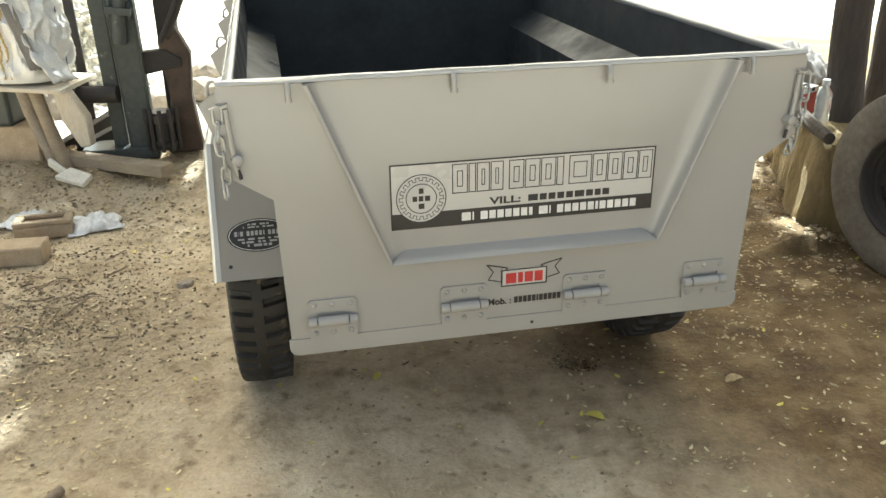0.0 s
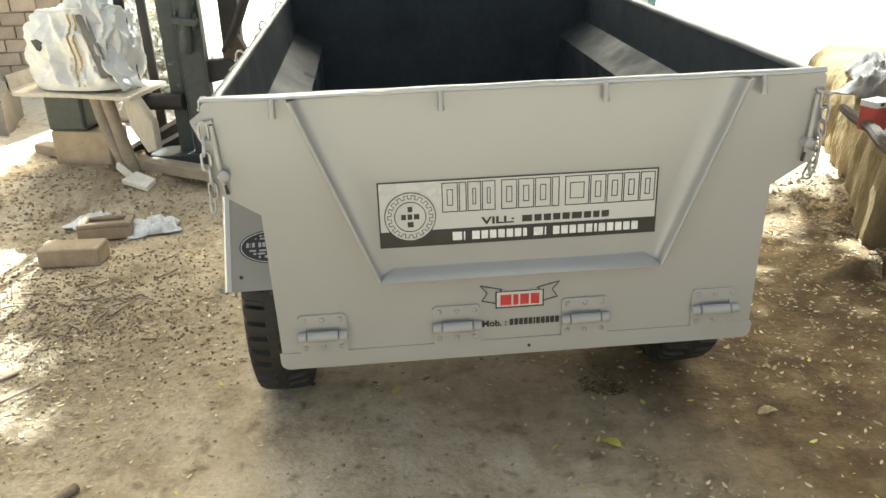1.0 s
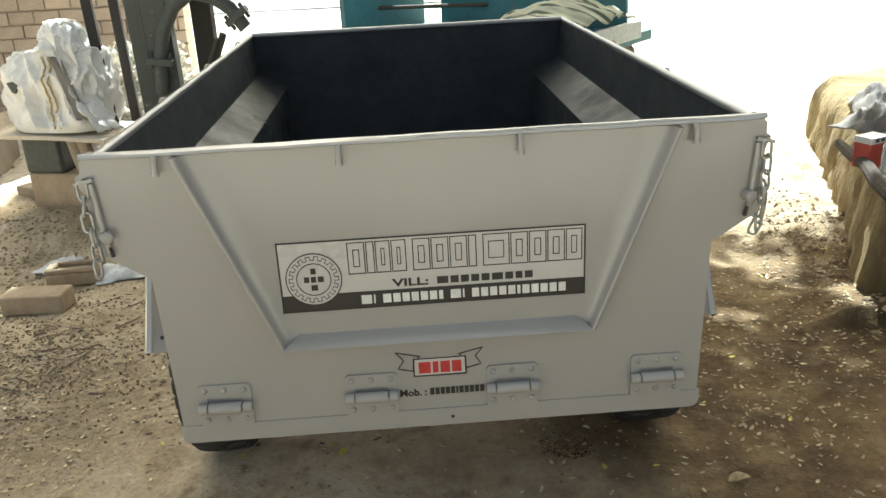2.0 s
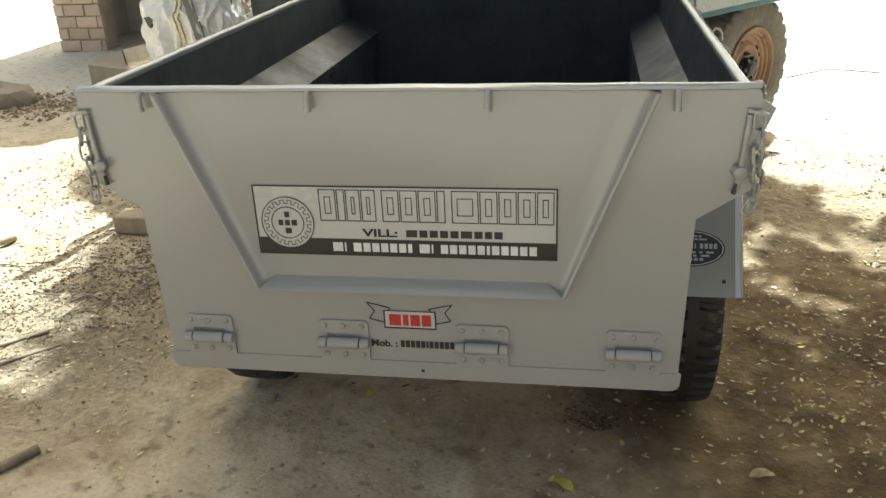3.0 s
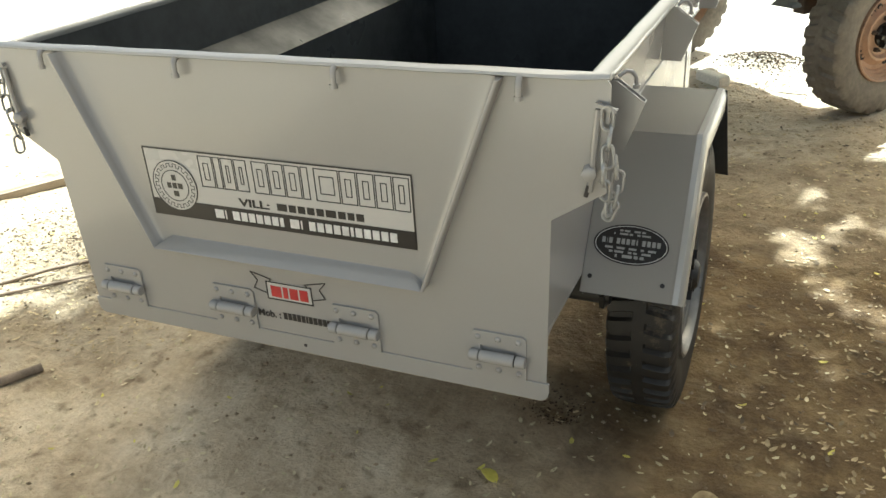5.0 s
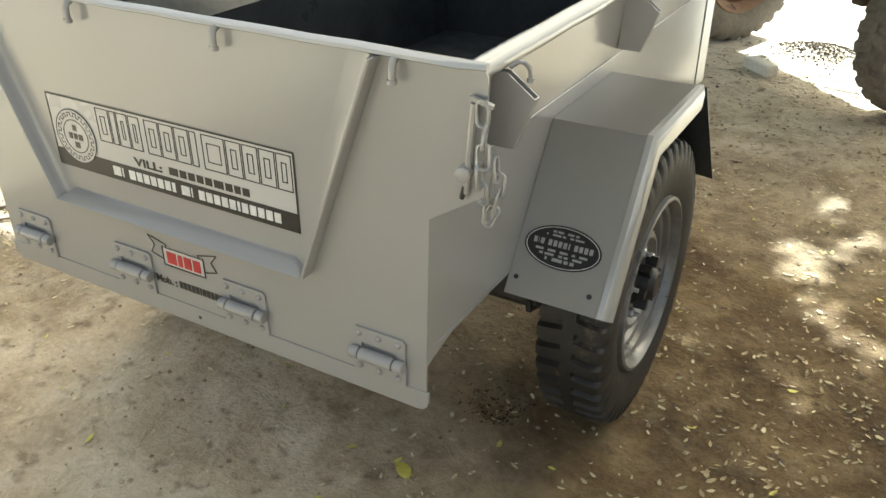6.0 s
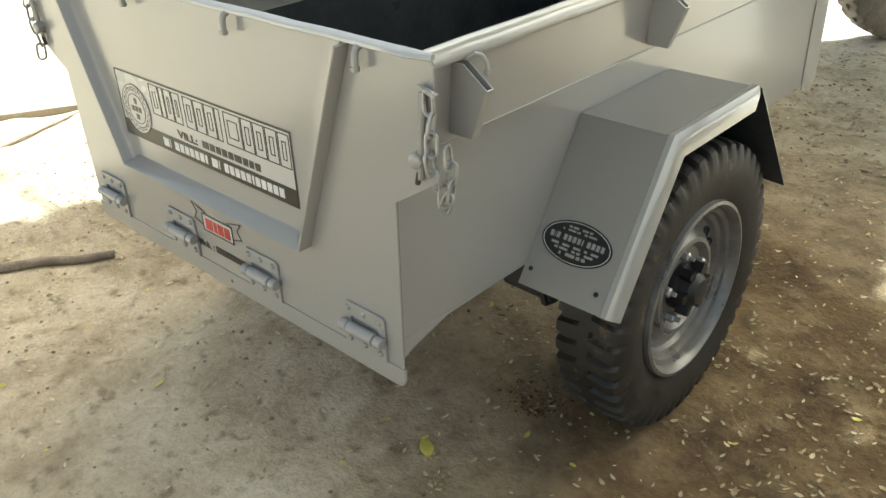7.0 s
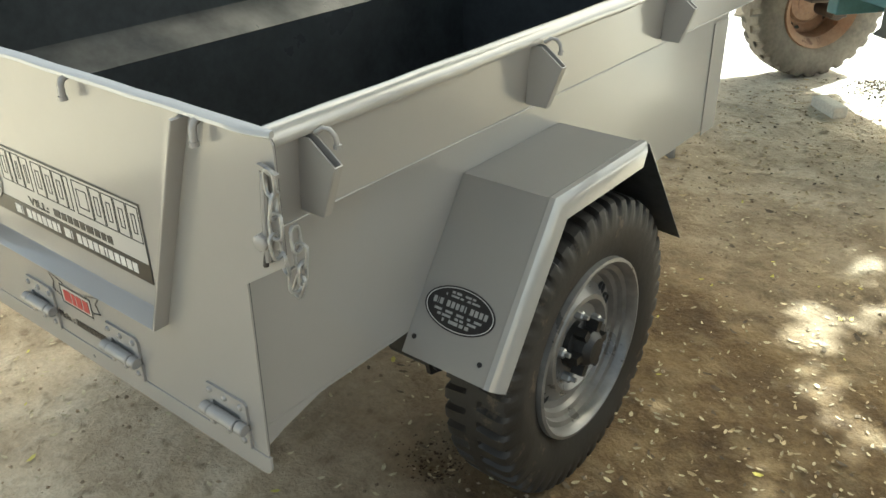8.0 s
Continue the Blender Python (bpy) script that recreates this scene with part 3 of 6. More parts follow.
def build_trailer():
    t = thing("farm_trailer", TRAILER, "freshly painted grey steel two-wheeled farm trailer standing on bare earth", "trailer")

    # floor and chassis
    s = Shape()
    s.box((0, LEN / 2 + 0.002, 0.572), (2 * LOW - 0.013, LEN - 0.006, 0.006), 1)
    s.box((0, LEN / 2 + 0.002, 0.5655), (2 * LOW - 0.013, LEN - 0.006, 0.006), 0)
    part("floor_plate", s, [PAINT_B, DARK], t)
    for sx in (-1, 1):
        part("chassis_rail", Shape().box((sx * 0.36, LEN / 2, 0.525), (0.05, LEN - 0.1, 0.075)), PAINT_B, t, bevel=0.004)
    for y in (0.2, 0.75, 1.3, 1.8):
        part("cross_member", Shape().box((0, y, 0.535), (0.66, 0.04, 0.05)), PAINT_B, t, bevel=0.003)

    # side walls: upright skirt, outward shelf, upright top board
    for sx in (-1, 1):
        outer = [(LOW, 0.545), (LOW, 0.895), (0.608, 0.960), (0.622, RIM_Z - 0.012)]
        inner = [(x - 0.006, z + (0.003 if i == 1 else 0)) for i, (x, z) in enumerate(outer)]
        s = Shape()
        offset_strip(s, [(sx * x, z) for x, z in outer], [(sx * x, z) for x, z in inner], 0.006, LEN)
        w = part("side_wall", s, [PAINT, DARK], t, smooth=20)
        # bent lip at the foot behind the tailgate
        part("skirt_flap", Shape().prism([(0.004, 0.50), (0.004, 0.553), (0.36, 0.553), (0.30, 0.550), (0.15, 0.545), (0.06, 0.522)], sx * (LOW - 0.003), sx * (LOW + 0.001), "yz"), PAINT, w)
        part("seam_bead", Shape().tube([(sx * 0.609, 0.01, 0.960), (sx * 0.609, LEN - 0.01, 0.960)], 0.0016, 6), PAINT, w)
        # folded top rail with a rounded outer edge
        prof = [(-0.013, -0.003), (-0.010, 0.002), (-0.003, 0.003), (0.006, -0.002), (0.013, -0.010), (0.014, -0.018), (0.010, -0.024), (-0.002, -0.022), (-0.013, -0.009)]
        r = Shape()
        n = len(prof)
        ys = [0.004 + (LEN - 0.004) * i / 24 for i in range(25)]
        vs = [(sx * (HALF - 0.022 + a + 0.0004 * math.sin(i * 2.7)), y, RIM_Z + b + 0.0006 * math.sin(i * 1.9 + a * 90)) for i, y in enumerate(ys) for a, b in prof]
        fs = [(i * n + k, i * n + (k + 1) % n, (i + 1) * n + (k + 1) % n, (i + 1) * n + k) for i in range(24) for k in range(n)]
        r.add(vs, fs + [tuple(range(n)), tuple(24 * n + k for k in range(n))])
        part("top_rail", r, RAIL, t, "lightly dented bright grey top rail", smooth=60)
        # folded pockets for the stakes, open above, with a rope hook over each
        for y in (0.070, 0.640, 1.21, 1.78):
            p = Shape()
            out = [(sx * 0.618, 1.086), (sx * 0.642, 1.086), (sx * 0.686, 1.054), (sx * 0.656, 0.974), (sx * 0.612, 0.974)]
            for yy in (y - 0.006, y + 0.008):
                p.prism(out, yy - 0.0012, yy + 0.0012)
            for a, b in ((2, 3), (3, 4)):
                (x0, z0), (x1, z1) = out[a], out[b]
                d = Vector((z1 - z0, x0 - x1)).normalized() * 0.0012
                p.prism([(x0 + d.x, z0 + d.y), (x1 + d.x, z1 + d.y), (x1 - d.x, z1 - d.y), (x0 - d.x, z0 - d.y)], y - 0.006, y + 0.008)
            pk = part("stake_pocket", p, PAINT, t, "folded grey steel stake pocket")
            hook = [(sx * 0.640, y + 0.006, 1.090), (sx * 0.652, y + 0.010, 1.099), (sx * 0.660, y + 0.014, 1.097), (sx * 0.666, y + 0.018, 1.088), (sx * 0.667, y + 0.020, 1.074)]
            k = Shape().tube(hook, 0.0036, 8)
            k.lathe([(-0.003, 0.0), (-0.003, 0.006), (0.003, 0.006), (0.003, 0.0)], 10, 0, pose(sx * 0.667, y + 0.020, 1.072, 0, 90, 0))
            part("rope_hook", k, PAINT, pk)

    # front wall and its rail
    s = Shape()
    front = [(-LOW, 0.53), (LOW, 0.53), (LOW, 0.895), (0.607, 0.960), (0.620, RIM_Z - 0.01), (-0.620, RIM_Z - 0.01), (-0.607, 0.960), (-LOW, 0.895)]
    s.prism(front, LEN + 0.001, LEN + 0.004, "xz", 0)
    s.prism(front, LEN - 0.004, LEN - 0.001, "xz", 1)
    fw = part("front_wall", s, [PAINT, DARK], t)
    for sx in (-1, 1):
        part("corner_post", Shape().prism([(sx * (LOW + 0.001), LEN + 0.004), (sx * (LOW + 0.0025), LEN + 0.004), (sx * (LOW + 0.0025), LEN - 0.10), (sx * (LOW + 0.001), LEN - 0.10)], 0.53, 0.88, "xy"), PAINT, fw)
    part("top_rail", Shape().box((0, LEN + 0.002, RIM_Z - 0.004), (2 * HALF - 0.046, 0.030, 0.016)), RAIL, t, bevel=0.006)

    # tailgate: one cut sheet that drops on the hinges
    g = Shape()
    cut = [(-0.5435, 0.5266), (0.5435, 0.5266), (0.553, 0.862), (HALF, 0.922), (HALF + 0.002, RIM_Z - 0.014), (HALF - 0.006, RIM_Z - 0.004), (-HALF + 0.006, RIM_Z - 0.004), (-HALF - 0.002, RIM_Z - 0.014), (-HALF, 0.922), (-0.553, 0.862)]
    g.prism(cut, -0.004, -0.0005, "xz", 0)
    g.prism([(x * 0.995, z) for x, z in cut], 0.0005, 0.003, "xz", 1)
    gate = part("tailgate", g, [PAINT, DARK], t, "closed grey steel tailgate with a raised trapezoid rib")
    lip = Shape()
    prof = [(-0.015, -0.004), (-0.014, 0.001), (-0.008, 0.004), (0.005, 0.004), (0.007, -0.001), (0.004, -0.004), (-0.012, -0.006)]
    xs = [-HALF + 2 * HALF * i / 30 for i in range(31)]
    n = len(prof)
    vs = [(x, a * (1 if i not in (0, 30) else 0.4) + 0.0005 * math.sin(i * 2.1), RIM_Z + b + 0.0005 * math.sin(i * 1.3)) for i, x in enumerate(xs) for a, b in prof]
    fs = [(i * n + k, i * n + (k + 1) % n, (i + 1) * n + (k + 1) % n, (i + 1) * n + k) for i in range(30) for k in range(n)]
    lip.add(vs, fs + [tuple(range(n)), tuple(30 * n + k for k in range(n))])
    part("top_lip", lip, RAIL, gate, "grey top lip, painted paler for its shine", smooth=50)

    # raised ribs: each slopes out from the panel and drops back square
    corners = [(-0.476, RIM_Z - 0.008), (-0.316, 0.697), (0.316, 0.697), (0.476, RIM_Z - 0.008)]
    inset = [(-0.420, RIM_Z - 0.008), (-0.278, 0.722), (0.278, 0.722), (0.420, RIM_Z - 0.008)]
    for i in range(3):
        (ax, az), (bx, bz) = corners[i], corners[i + 1]
        (cx, cz), (dx, dz) = inset[i], inset[i + 1]
        h = 0.032
        r = Shape()
        if i == 1:
            steps = [(0.0, 0.002), (0.0, 0.95), (0.03, 1.0), (0.09, 0.98), (0.86, 0.11), (0.93, 0.04), (1.0, 0.0)]
        else:
            steps = [(0.0, 0.002), (0.0, 0.96), (0.02, 1.0), (0.12, 1.0), (0.15, 0.92), (0.19, 0.50), (0.24, 0.22), (0.32, 0.11), (0.46, 0.05), (0.70, 0.015), (1.0, 0.0)]
        ring_a = [(ax + (cx - ax) * u, -0.0042 - (h - 0.004) * v, az + (cz - az) * u) for u, v in steps]
        ring_b = [(bx + (dx - bx) * u, -0.0042 - (h - 0.004) * v, bz + (dz - bz) * u) for u, v in steps]
        n = len(steps)
        r.add(ring_a + ring_b, [(k, k + 1, n + k + 1, n + k) for k in range(n - 1)] + [tuple(range(n)), tuple(2 * n - 1 - k for k in range(n))])
        part("rib", r, PAINT, gate, smooth=60)

    # rope hooks below the lip
    hk = Shape().tube([(0, -0.010, -0.002), (0, -0.017, -0.004), (0, -0.021, -0.011), (0, -0.022, -0.024), (0, -0.022, -0.034)], 0.0058, 8)
    hk.lathe([(-0.003, 0.0), (-0.004, 0.0075), (0.003, 0.0075), (0.003, 0.0)], 10, 0, pose(0, -0.022, -0.034, 0, 90, 0))
    hm = hk.mesh("rope_hook", [PAINT], 50)
    for x in (-0.505, -0.168, 0.172, 0.505):
        part("rope_hook", hm, [], gate, at=pose(x, 0, RIM_Z - 0.004))

    # the bent strip at the foot of the gate
    b = Shape()
    edge = [(-0.549, 0.526), (-0.549, 0.506)] + [(-0.549 + 0.02 * (1 - math.cos(a)), 0.505 - 0.02 * math.sin(a)) for a in (0.4, 0.8, 1.2, 1.57)]
    edge += [(-x, z) for x, z in reversed(edge)]
    b.prism(edge, -0.0065, 0.0)
    sill = part("bottom_strip", b, PAINT, t, bevel=0.0012)
    # black disc drawn for the dark of a drain hole
    part("drain_hole", Shape().lathe([(0, 0), (0, 0.004), (0.0008, 0.004), (0.0008, 0)], 12, 0, pose(0.02, -0.0064, 0.505, 0, 0, -90)), INK, sill)

    # four strap hinges
    for x in (-0.448, -0.146, 0.148, 0.4525):
        # upper leaf cut out above the barrel, so that the gate shows dark in the slot
        leaf = Shape()
        leaf.prism([(x - 0.054, 0.578), (x - 0.036, 0.578), (x - 0.036, 0.590), (x + 0.036, 0.590), (x + 0.036, 0.578), (x + 0.054, 0.578), (x + 0.054, 0.614), (x + 0.048, 0.620), (x - 0.048, 0.620), (x - 0.054, 0.614)], -0.0090, -0.004)
        h = part("hinge", leaf, PAINT, t, "riveted grey steel hinge")
        low = Shape()
        low.prism([(x - 0.054, 0.564), (x + 0.054, 0.564), (x + 0.054, 0.526), (x + 0.048, 0.521), (x - 0.048, 0.521), (x - 0.054, 0.526)], -0.0095, -0.004)
        part("lower_leaf", low, PAINT, h)
        for a, b, rr in ((-0.055, -0.036, 0.0112), (-0.034, 0.034, 0.0120), (0.036, 0.055, 0.0112)):
            part("knuckle", Shape().lathe([(a, 0.0), (a, rr - 0.0015), (a + 0.0015, rr), (b - 0.0015, rr), (b, rr - 0.0015), (b, 0.0)], 18, 0, pose(x, -0.017, 0.571)), PAINT, h)
        riv = Shape().lathe([(0, 0.0062), (0.003, 0.0052), (0.0048, 0.003), (0.0052, 0.0)], 10).mesh("rivet", [PAINT], 60)
        for a in (-0.040, 0.0, 0.040):
            part("rivet", riv, [], h, at=pose(x + a, -0.0090, 0.608, 0, 0, -90))
            part("rivet", riv, [], h, at=pose(x + a, -0.0095, 0.540, 0, 0, -90))

    # latch rod, knob and chain at each end of the gate
    lk = link_mesh()
    for sx in (-1, 1):
        x = sx * 0.630
        rod = Shape().tube([(x, -0.010, 1.062), (x - sx * 0.004, -0.012, 1.01), (x - sx * 0.008, -0.012, 0.955), (x - sx * 0.012, -0.010, 0.925)], 0.0055, 8)
        rod.box((x + sx * 0.012, -0.012, 1.066), (0.036, 0.008, 0.006), 0, None, pose(0, 0, 0, 0, sx * 14, 0))
        latch = part("latch_rod", rod, PAINT, t, "grey latch rod hanging in a welded keeper")
        part("keeper", Shape().lathe([(-0.012, 0.0), (-0.012, 0.012), (0.012, 0.0125), (0.014, 0.009), (0.014, 0.0)], 8, 0, pose(x - sx * 0.012, -0.012, 0.958, 0, 0, -80)), PAINT, latch, bevel=0.001)
        part("pin_tip", Shape().tube([(x - sx * 0.012, -0.012, 0.936), (x - sx * 0.017, -0.012, 0.916)], 0.0042, 6), BLACK_IRON, latch)
        drops = [(x + sx * (0.015 + 0.004 * math.sin(i * 1.3)), -0.014 + (0.012 * max(0, i - 3) if sx > 0 else 0.0), 1.050 - 0.031 * i) for i in range(6)]
        if sx > 0:
            drops += [(x + 0.018, 0.014, 0.884), (x + 0.026, 0.016, 0.908), (x + 0.028, 0.014, 0.936), (x + 0.026, 0.010, 0.962)]
        for i, p in enumerate(drops):
            part("chain_link", lk, [], latch, at=pose(*p, 8 * math.sin(i * 2.0), 7 * math.sin(i * 1.7) + (28 if i == 6 else 0), 90 * (i % 2) + 20 * math.sin(i)))

    # stickers on the gate: plain shapes for marks, bars for names and numbers
    y = -0.0048
    st = part("sticker", Shape().box((-0.004, y, 0.844), (0.606, 0.0006, 0.148)), STICK, t, "pale rectangular sticker with black border, gear mark and bars")
    y -= 0.0007
    line = Shape()
    frame_bars(line, -0.306, 0.298, 0.771, 0.917, y, 0.0032)
    part("border", line, INK, st)
    part("band", Shape().box((-0.004, y, 0.7885), (0.604, 0.0006, 0.035)), INK, st)
    gx, gz_, y2 = -0.240, 0.839, y - 0.0012
    disc = Shape().lathe([(0, 0.0), (0, 0.055), (0.0006, 0.055), (0.0006, 0.0)], 48, 0, pose(gx, y2 + 0.0006, gz_, 0, 0, -90))
    part("emblem_disc", disc, STICK, st)
    ring = Shape()
    for r0, r1 in ((0.0535, 0.0555), (0.0325, 0.0345)):
        ring.lathe([(0, r0), (0, r1), (0.0004, r1), (0.0004, r0)], 56, 0, pose(gx, y2 - 0.0001, gz_, 0, 0, -90), True)
    teeth = 18
    for i in range(teeth):
        w = 2 * math.pi * i / teeth
        d = 2 * math.pi / teeth
        for r, a, b in ((0.048, -0.25, 0.25), (0.0405, 0.25, 0.75)):
            a0, a1 = w + a * d, w + b * d
            p = [(gx + r * math.cos(k) + e * math.cos(k), gz_ + r * math.sin(k) + e * math.sin(k)) for k, e in ((a0, 0), (a1, 0), (a1, 0.0014), (a0, 0.0014))]
            ring.prism(p, y2 - 0.0005, y2 - 0.0001)
        for a in (w + 0.25 * d, w + 0.75 * d):
            q = 0.0007 / 0.045
            p = [(gx + r * math.cos(a + s_), gz_ + r * math.sin(a + s_)) for r, s_ in ((0.0405, -q), (0.0494, -q), (0.0494, q), (0.0405, q))]
            ring.prism(p, y2 - 0.0005, y2 - 0.0001)
    part("gear_mark", ring, INK, st, "black outlined gear wheel")
    for cz, ws in ((gz_ + 0.0175, [1]), (gz_, [1, 1, 1.1]), (gz_ - 0.0175, [1.2])):
        half = 0.0068 * sum(ws)
        bar_row(st, INK, gx - half, gx + half, cz - 0.006, cz + 0.006, y2 - 0.0004, ws, 0.25)
    # the large mark: a row of hollow blocks
    widths = [1.0, 0.5, 0.85, 0.85, 0, 1.0, 1.0, 1.0, 0.5, 0, 1.5, 1.0, 1.0, 1.0, 0.95]
    unit = 0.466 / sum(w or 0.28 for w in widths)
    x = -0.172
    for w in widths:
        if w:
            part("hollow_block", ring_bars(x + 0.002, x + unit * w - 0.002, 0.845, 0.910, y, 0.0019), INK, st, smooth=0)
            if w > 0.6:
                part("hollow_block", ring_bars(x + 0.0125, x + unit * w - 0.0125, 0.860, 0.895, y, 0.0017), INK, st, smooth=0)
        x += unit * (w or 0.28)
    text("place_word", "VILL:", 0.0225, st, -0.086, y - 0.0004, 0.8125, INK, 1.55)
    bar_row(st, INK, 0.000, 0.196, 0.8125, 0.8275, y, [1.3, 1, 1, 1, 1, 1.3, 1, 0.9, 1], 0.22)
    bar_row(st, PALE, -0.152, 0.262, 0.779, 0.798, y - 0.0007, [1.2, 0.35, 0, 1, 0.9, 0.9, 0.9, 0.9, 0.9, 0.6, 0, 1.2, 0.35, 0, 0.9, 0.9, 0.9, 0.9, 0.9, 0.5, 0.9, 0.9, 0.9, 0.9, 0.9], 0.2)
    # ribbon emblem and the line of bars under it
    y = -0.0048
    rib = part("ribbon_emblem", Shape().box((-0.002, y, 0.628), (0.104, 0.0006, 0.040)), STICK, t, "small ribbon emblem with red blocks")
    o = Shape()
    frame_bars(o, -0.056, 0.052, 0.606, 0.646, y - 0.0007, 0.0024)
    for sx in (-1, 1):
        c = -0.002
        tail = [(0.054, 0.618), (0.086, 0.626), (0.074, 0.645), (0.090, 0.664), (0.040, 0.652), (0.046, 0.646), (0.054, 0.646)]
        for (a, b), (d, e) in zip(tail, tail[1:] + tail[:1]):
            v = Vector((d - a, e - b))
            nrm = Vector((-v.y, v.x)).normalized() * 0.0011
            o.prism([(c + sx * (a + nrm.x), b + nrm.y), (c + sx * (d + nrm.x), e + nrm.y), (c + sx * (d - nrm.x), e - nrm.y), (c + sx * (a - nrm.x), b - nrm.y)], y - 0.0010, y - 0.0004)
    part("ribbon_outline", o, INK, rib)
    bar_row(rib, RED, -0.048, 0.045, 0.612, 0.638, y - 0.0007, [1.1, 0.6, 0.9, 0.9], 0.16)
    text("phone_word", "Mob. :", 0.0225, gate, -0.089, y, 0.5600, INK, 1.0)
    bar_row(gate, INK, -0.026, 0.090, 0.5600, 0.5760, y, [1, 1, 1, 1, 1, 0.6, 1, 1, 1, 1, 1], 0.2)

    # mudguards
    for sx in (-1, 1):
        line = [(0.372, 0.512), (0.578, 0.826), (0.938, 0.826), (1.165, 0.520)]
        a, b = LOW + 0.0012, 0.732
        m = Shape()
        pts = []
        prof = [(a, 0.0), (b - 0.030, 0.0), (b - 0.022, 0.004), (b - 0.010, 0.004), (b - 0.004, -0.004), (b, -0.016), (b + 0.001, -0.046)]
        inner = [(x - 0.002, z - 0.003) for x, z in prof[:-1]] + [(b - 0.002, -0.046)]
        # outward normals of each bend, mitred
        nrm = []
        seg = [Vector((line[i + 1][0] - line[i][0], line[i + 1][1] - line[i][1])).normalized() for i in range(3)]
        per = [Vector((-d.y, d.x)) for d in seg]
        for i in range(4):
            if i in (0, 3):
                nrm.append(per[0] if i == 0 else per[2])
            else:
                q = (per[i - 1] + per[i]).normalized()
                nrm.append(q / q.dot(per[i]))
        n = len(prof)
        def ring(pr, i):
            return [(sx * x, line[i][0] + nrm[i].x * d, line[i][1] + nrm[i].y * d) for x, d in pr]
        vs = [p for i in range(4) for p in ring(prof, i)] + [p for i in range(4) for p in ring(inner, i)]
        fs = []
        ins, lip_f = [], []
        for i in range(2):
            for k in range(n - 1):
                (lip_f if k >= 2 else fs).append((i * n + k, i * n + k + 1, (i + 1) * n + k + 1, (i + 1) * n + k))
                ins.append((4 * n + i * n + k, 4 * n + (i + 1) * n + k, 4 * n + (i + 1) * n + k + 1, 4 * n + i * n + k + 1))
            fs.append((i * n + n - 1, 4 * n + i * n + n - 1, 4 * n + (i + 1) * n + n - 1, (i + 1) * n + n - 1))
            fs.append((i * n, (i + 1) * n, 4 * n + (i + 1) * n, 4 * n + i * n))
        for i in (0, 2):
            fs += [(i * n + k, 4 * n + i * n + k, 4 * n + i * n + k + 1, i * n + k + 1) for k in range(n - 1)]
        m.add(vs, fs)
        m.add(vs, ins, 1)
        # rolled edge takes the paler grey as a painted highlight
        m.add(vs, lip_f, 2)
        # plain rear flap, with no rolled edge
        (y2, z2), (y3, z3), e = line[2], line[3], 0.002
        px, pz = per[2].x * e, per[2].y * e
        flap = [(sx * x_, yy + px * f, zz + pz * f) for f in (0, -1) for x_, yy, zz in ((a, y2, z2), (b, y2, z2), (b + 0.004, y3, z3 - 0.012), (a, y3 - 0.03, z3 + 0.02))]
        m.add(flap, [(0, 1, 2, 3), (0, 4, 5, 1), (1, 5, 6, 2), (2, 6, 7, 3), (3, 7, 4, 0)])
        m.add(flap, [(4, 7, 6, 5)], 1)
        guard = part("mudguard", m, [PAINT_B, DARK, RAIL], t, "folded grey steel mudguard with a rolled outer edge", smooth=40)
        # two black discs for the dark of bolt holes, and an oval maker's sticker on the sloping back
        d, q = seg[0], per[0]
        def on_slope(x, run, lift):
            return Vector((sx * x, line[0][0] + d.x * run + q.x * lift, line[0][1] + d.y * run + q.y * lift))
        tilt = math.degrees(math.atan2(d.y, d.x))
        for x in (0.524, 0.684):
            part("bolt_hole", Shape().lathe([(0, 0), (0, 0.0052), (0.0012, 0.0052), (0.0012, 0)], 14, 0, Matrix.Translation(on_slope(x, 0.038, 0.0004)) @ pose(0, 0, 0, tilt, 0, 0) @ pose(0, 0, 0, 0, -90, 0)), INK, guard, "black disc drawn for an open bolt hole")
        base = Matrix.Translation(on_slope(0.604, 0.118, 0.0006)) @ pose(0, 0, 0, tilt, 0, 0)
        oval = [(0.083 * math.cos(w), 0.045 * math.sin(w)) for w in [2 * math.pi * k / 48 for k in range(48)]]
        ov = part("oval_sticker", Shape().prism(oval, 0.0, 0.0006, "xy", 0, base), INK, t, "black oval sticker with rows of pale bars")
        e = Shape()
        for k in range(48):
            p, p2 = oval[k], oval[(k + 1) % 48]
            e.prism([(p[0] * 0.955, p[1] * 0.93), (p2[0] * 0.955, p2[1] * 0.93), (p2[0] * 0.935, p2[1] * 0.90), (p[0] * 0.935, p[1] * 0.90)], 0.0007, 0.001, "xy", 0, base)
        for yy, hw, hh, ws in ((0.030, 0.030, 0.0022, [1, 1.4, 0, 1.6, 1]), (0.0225, 0.042, 0.002, [0.6, 0, 2, 1, 0, 1, 2]), (0.006, 0.066, 0.0062, [1, 0.4, 1, 0, 1, 1, 1, 1, 0.6, 0, 1, 1, 1, 1]), (-0.0095, 0.058, 0.0024, [2, 0, 2, 0, 2, 0, 1, 0, 2]), (-0.018, 0.048, 0.0024, [1, 2, 0, 1, 1, 0, 2]), (-0.027, 0.034, 0.0034, [0.7, 0, 2, 1, 1])):
            bar_row(ov, GREY_INK, -hw, hw, yy - hh, yy + hh, -0.0009, ws, 0.32, base @ pose(0, 0, 0, -90, 0, 0))
        part("edge_line", e, PALE, ov)

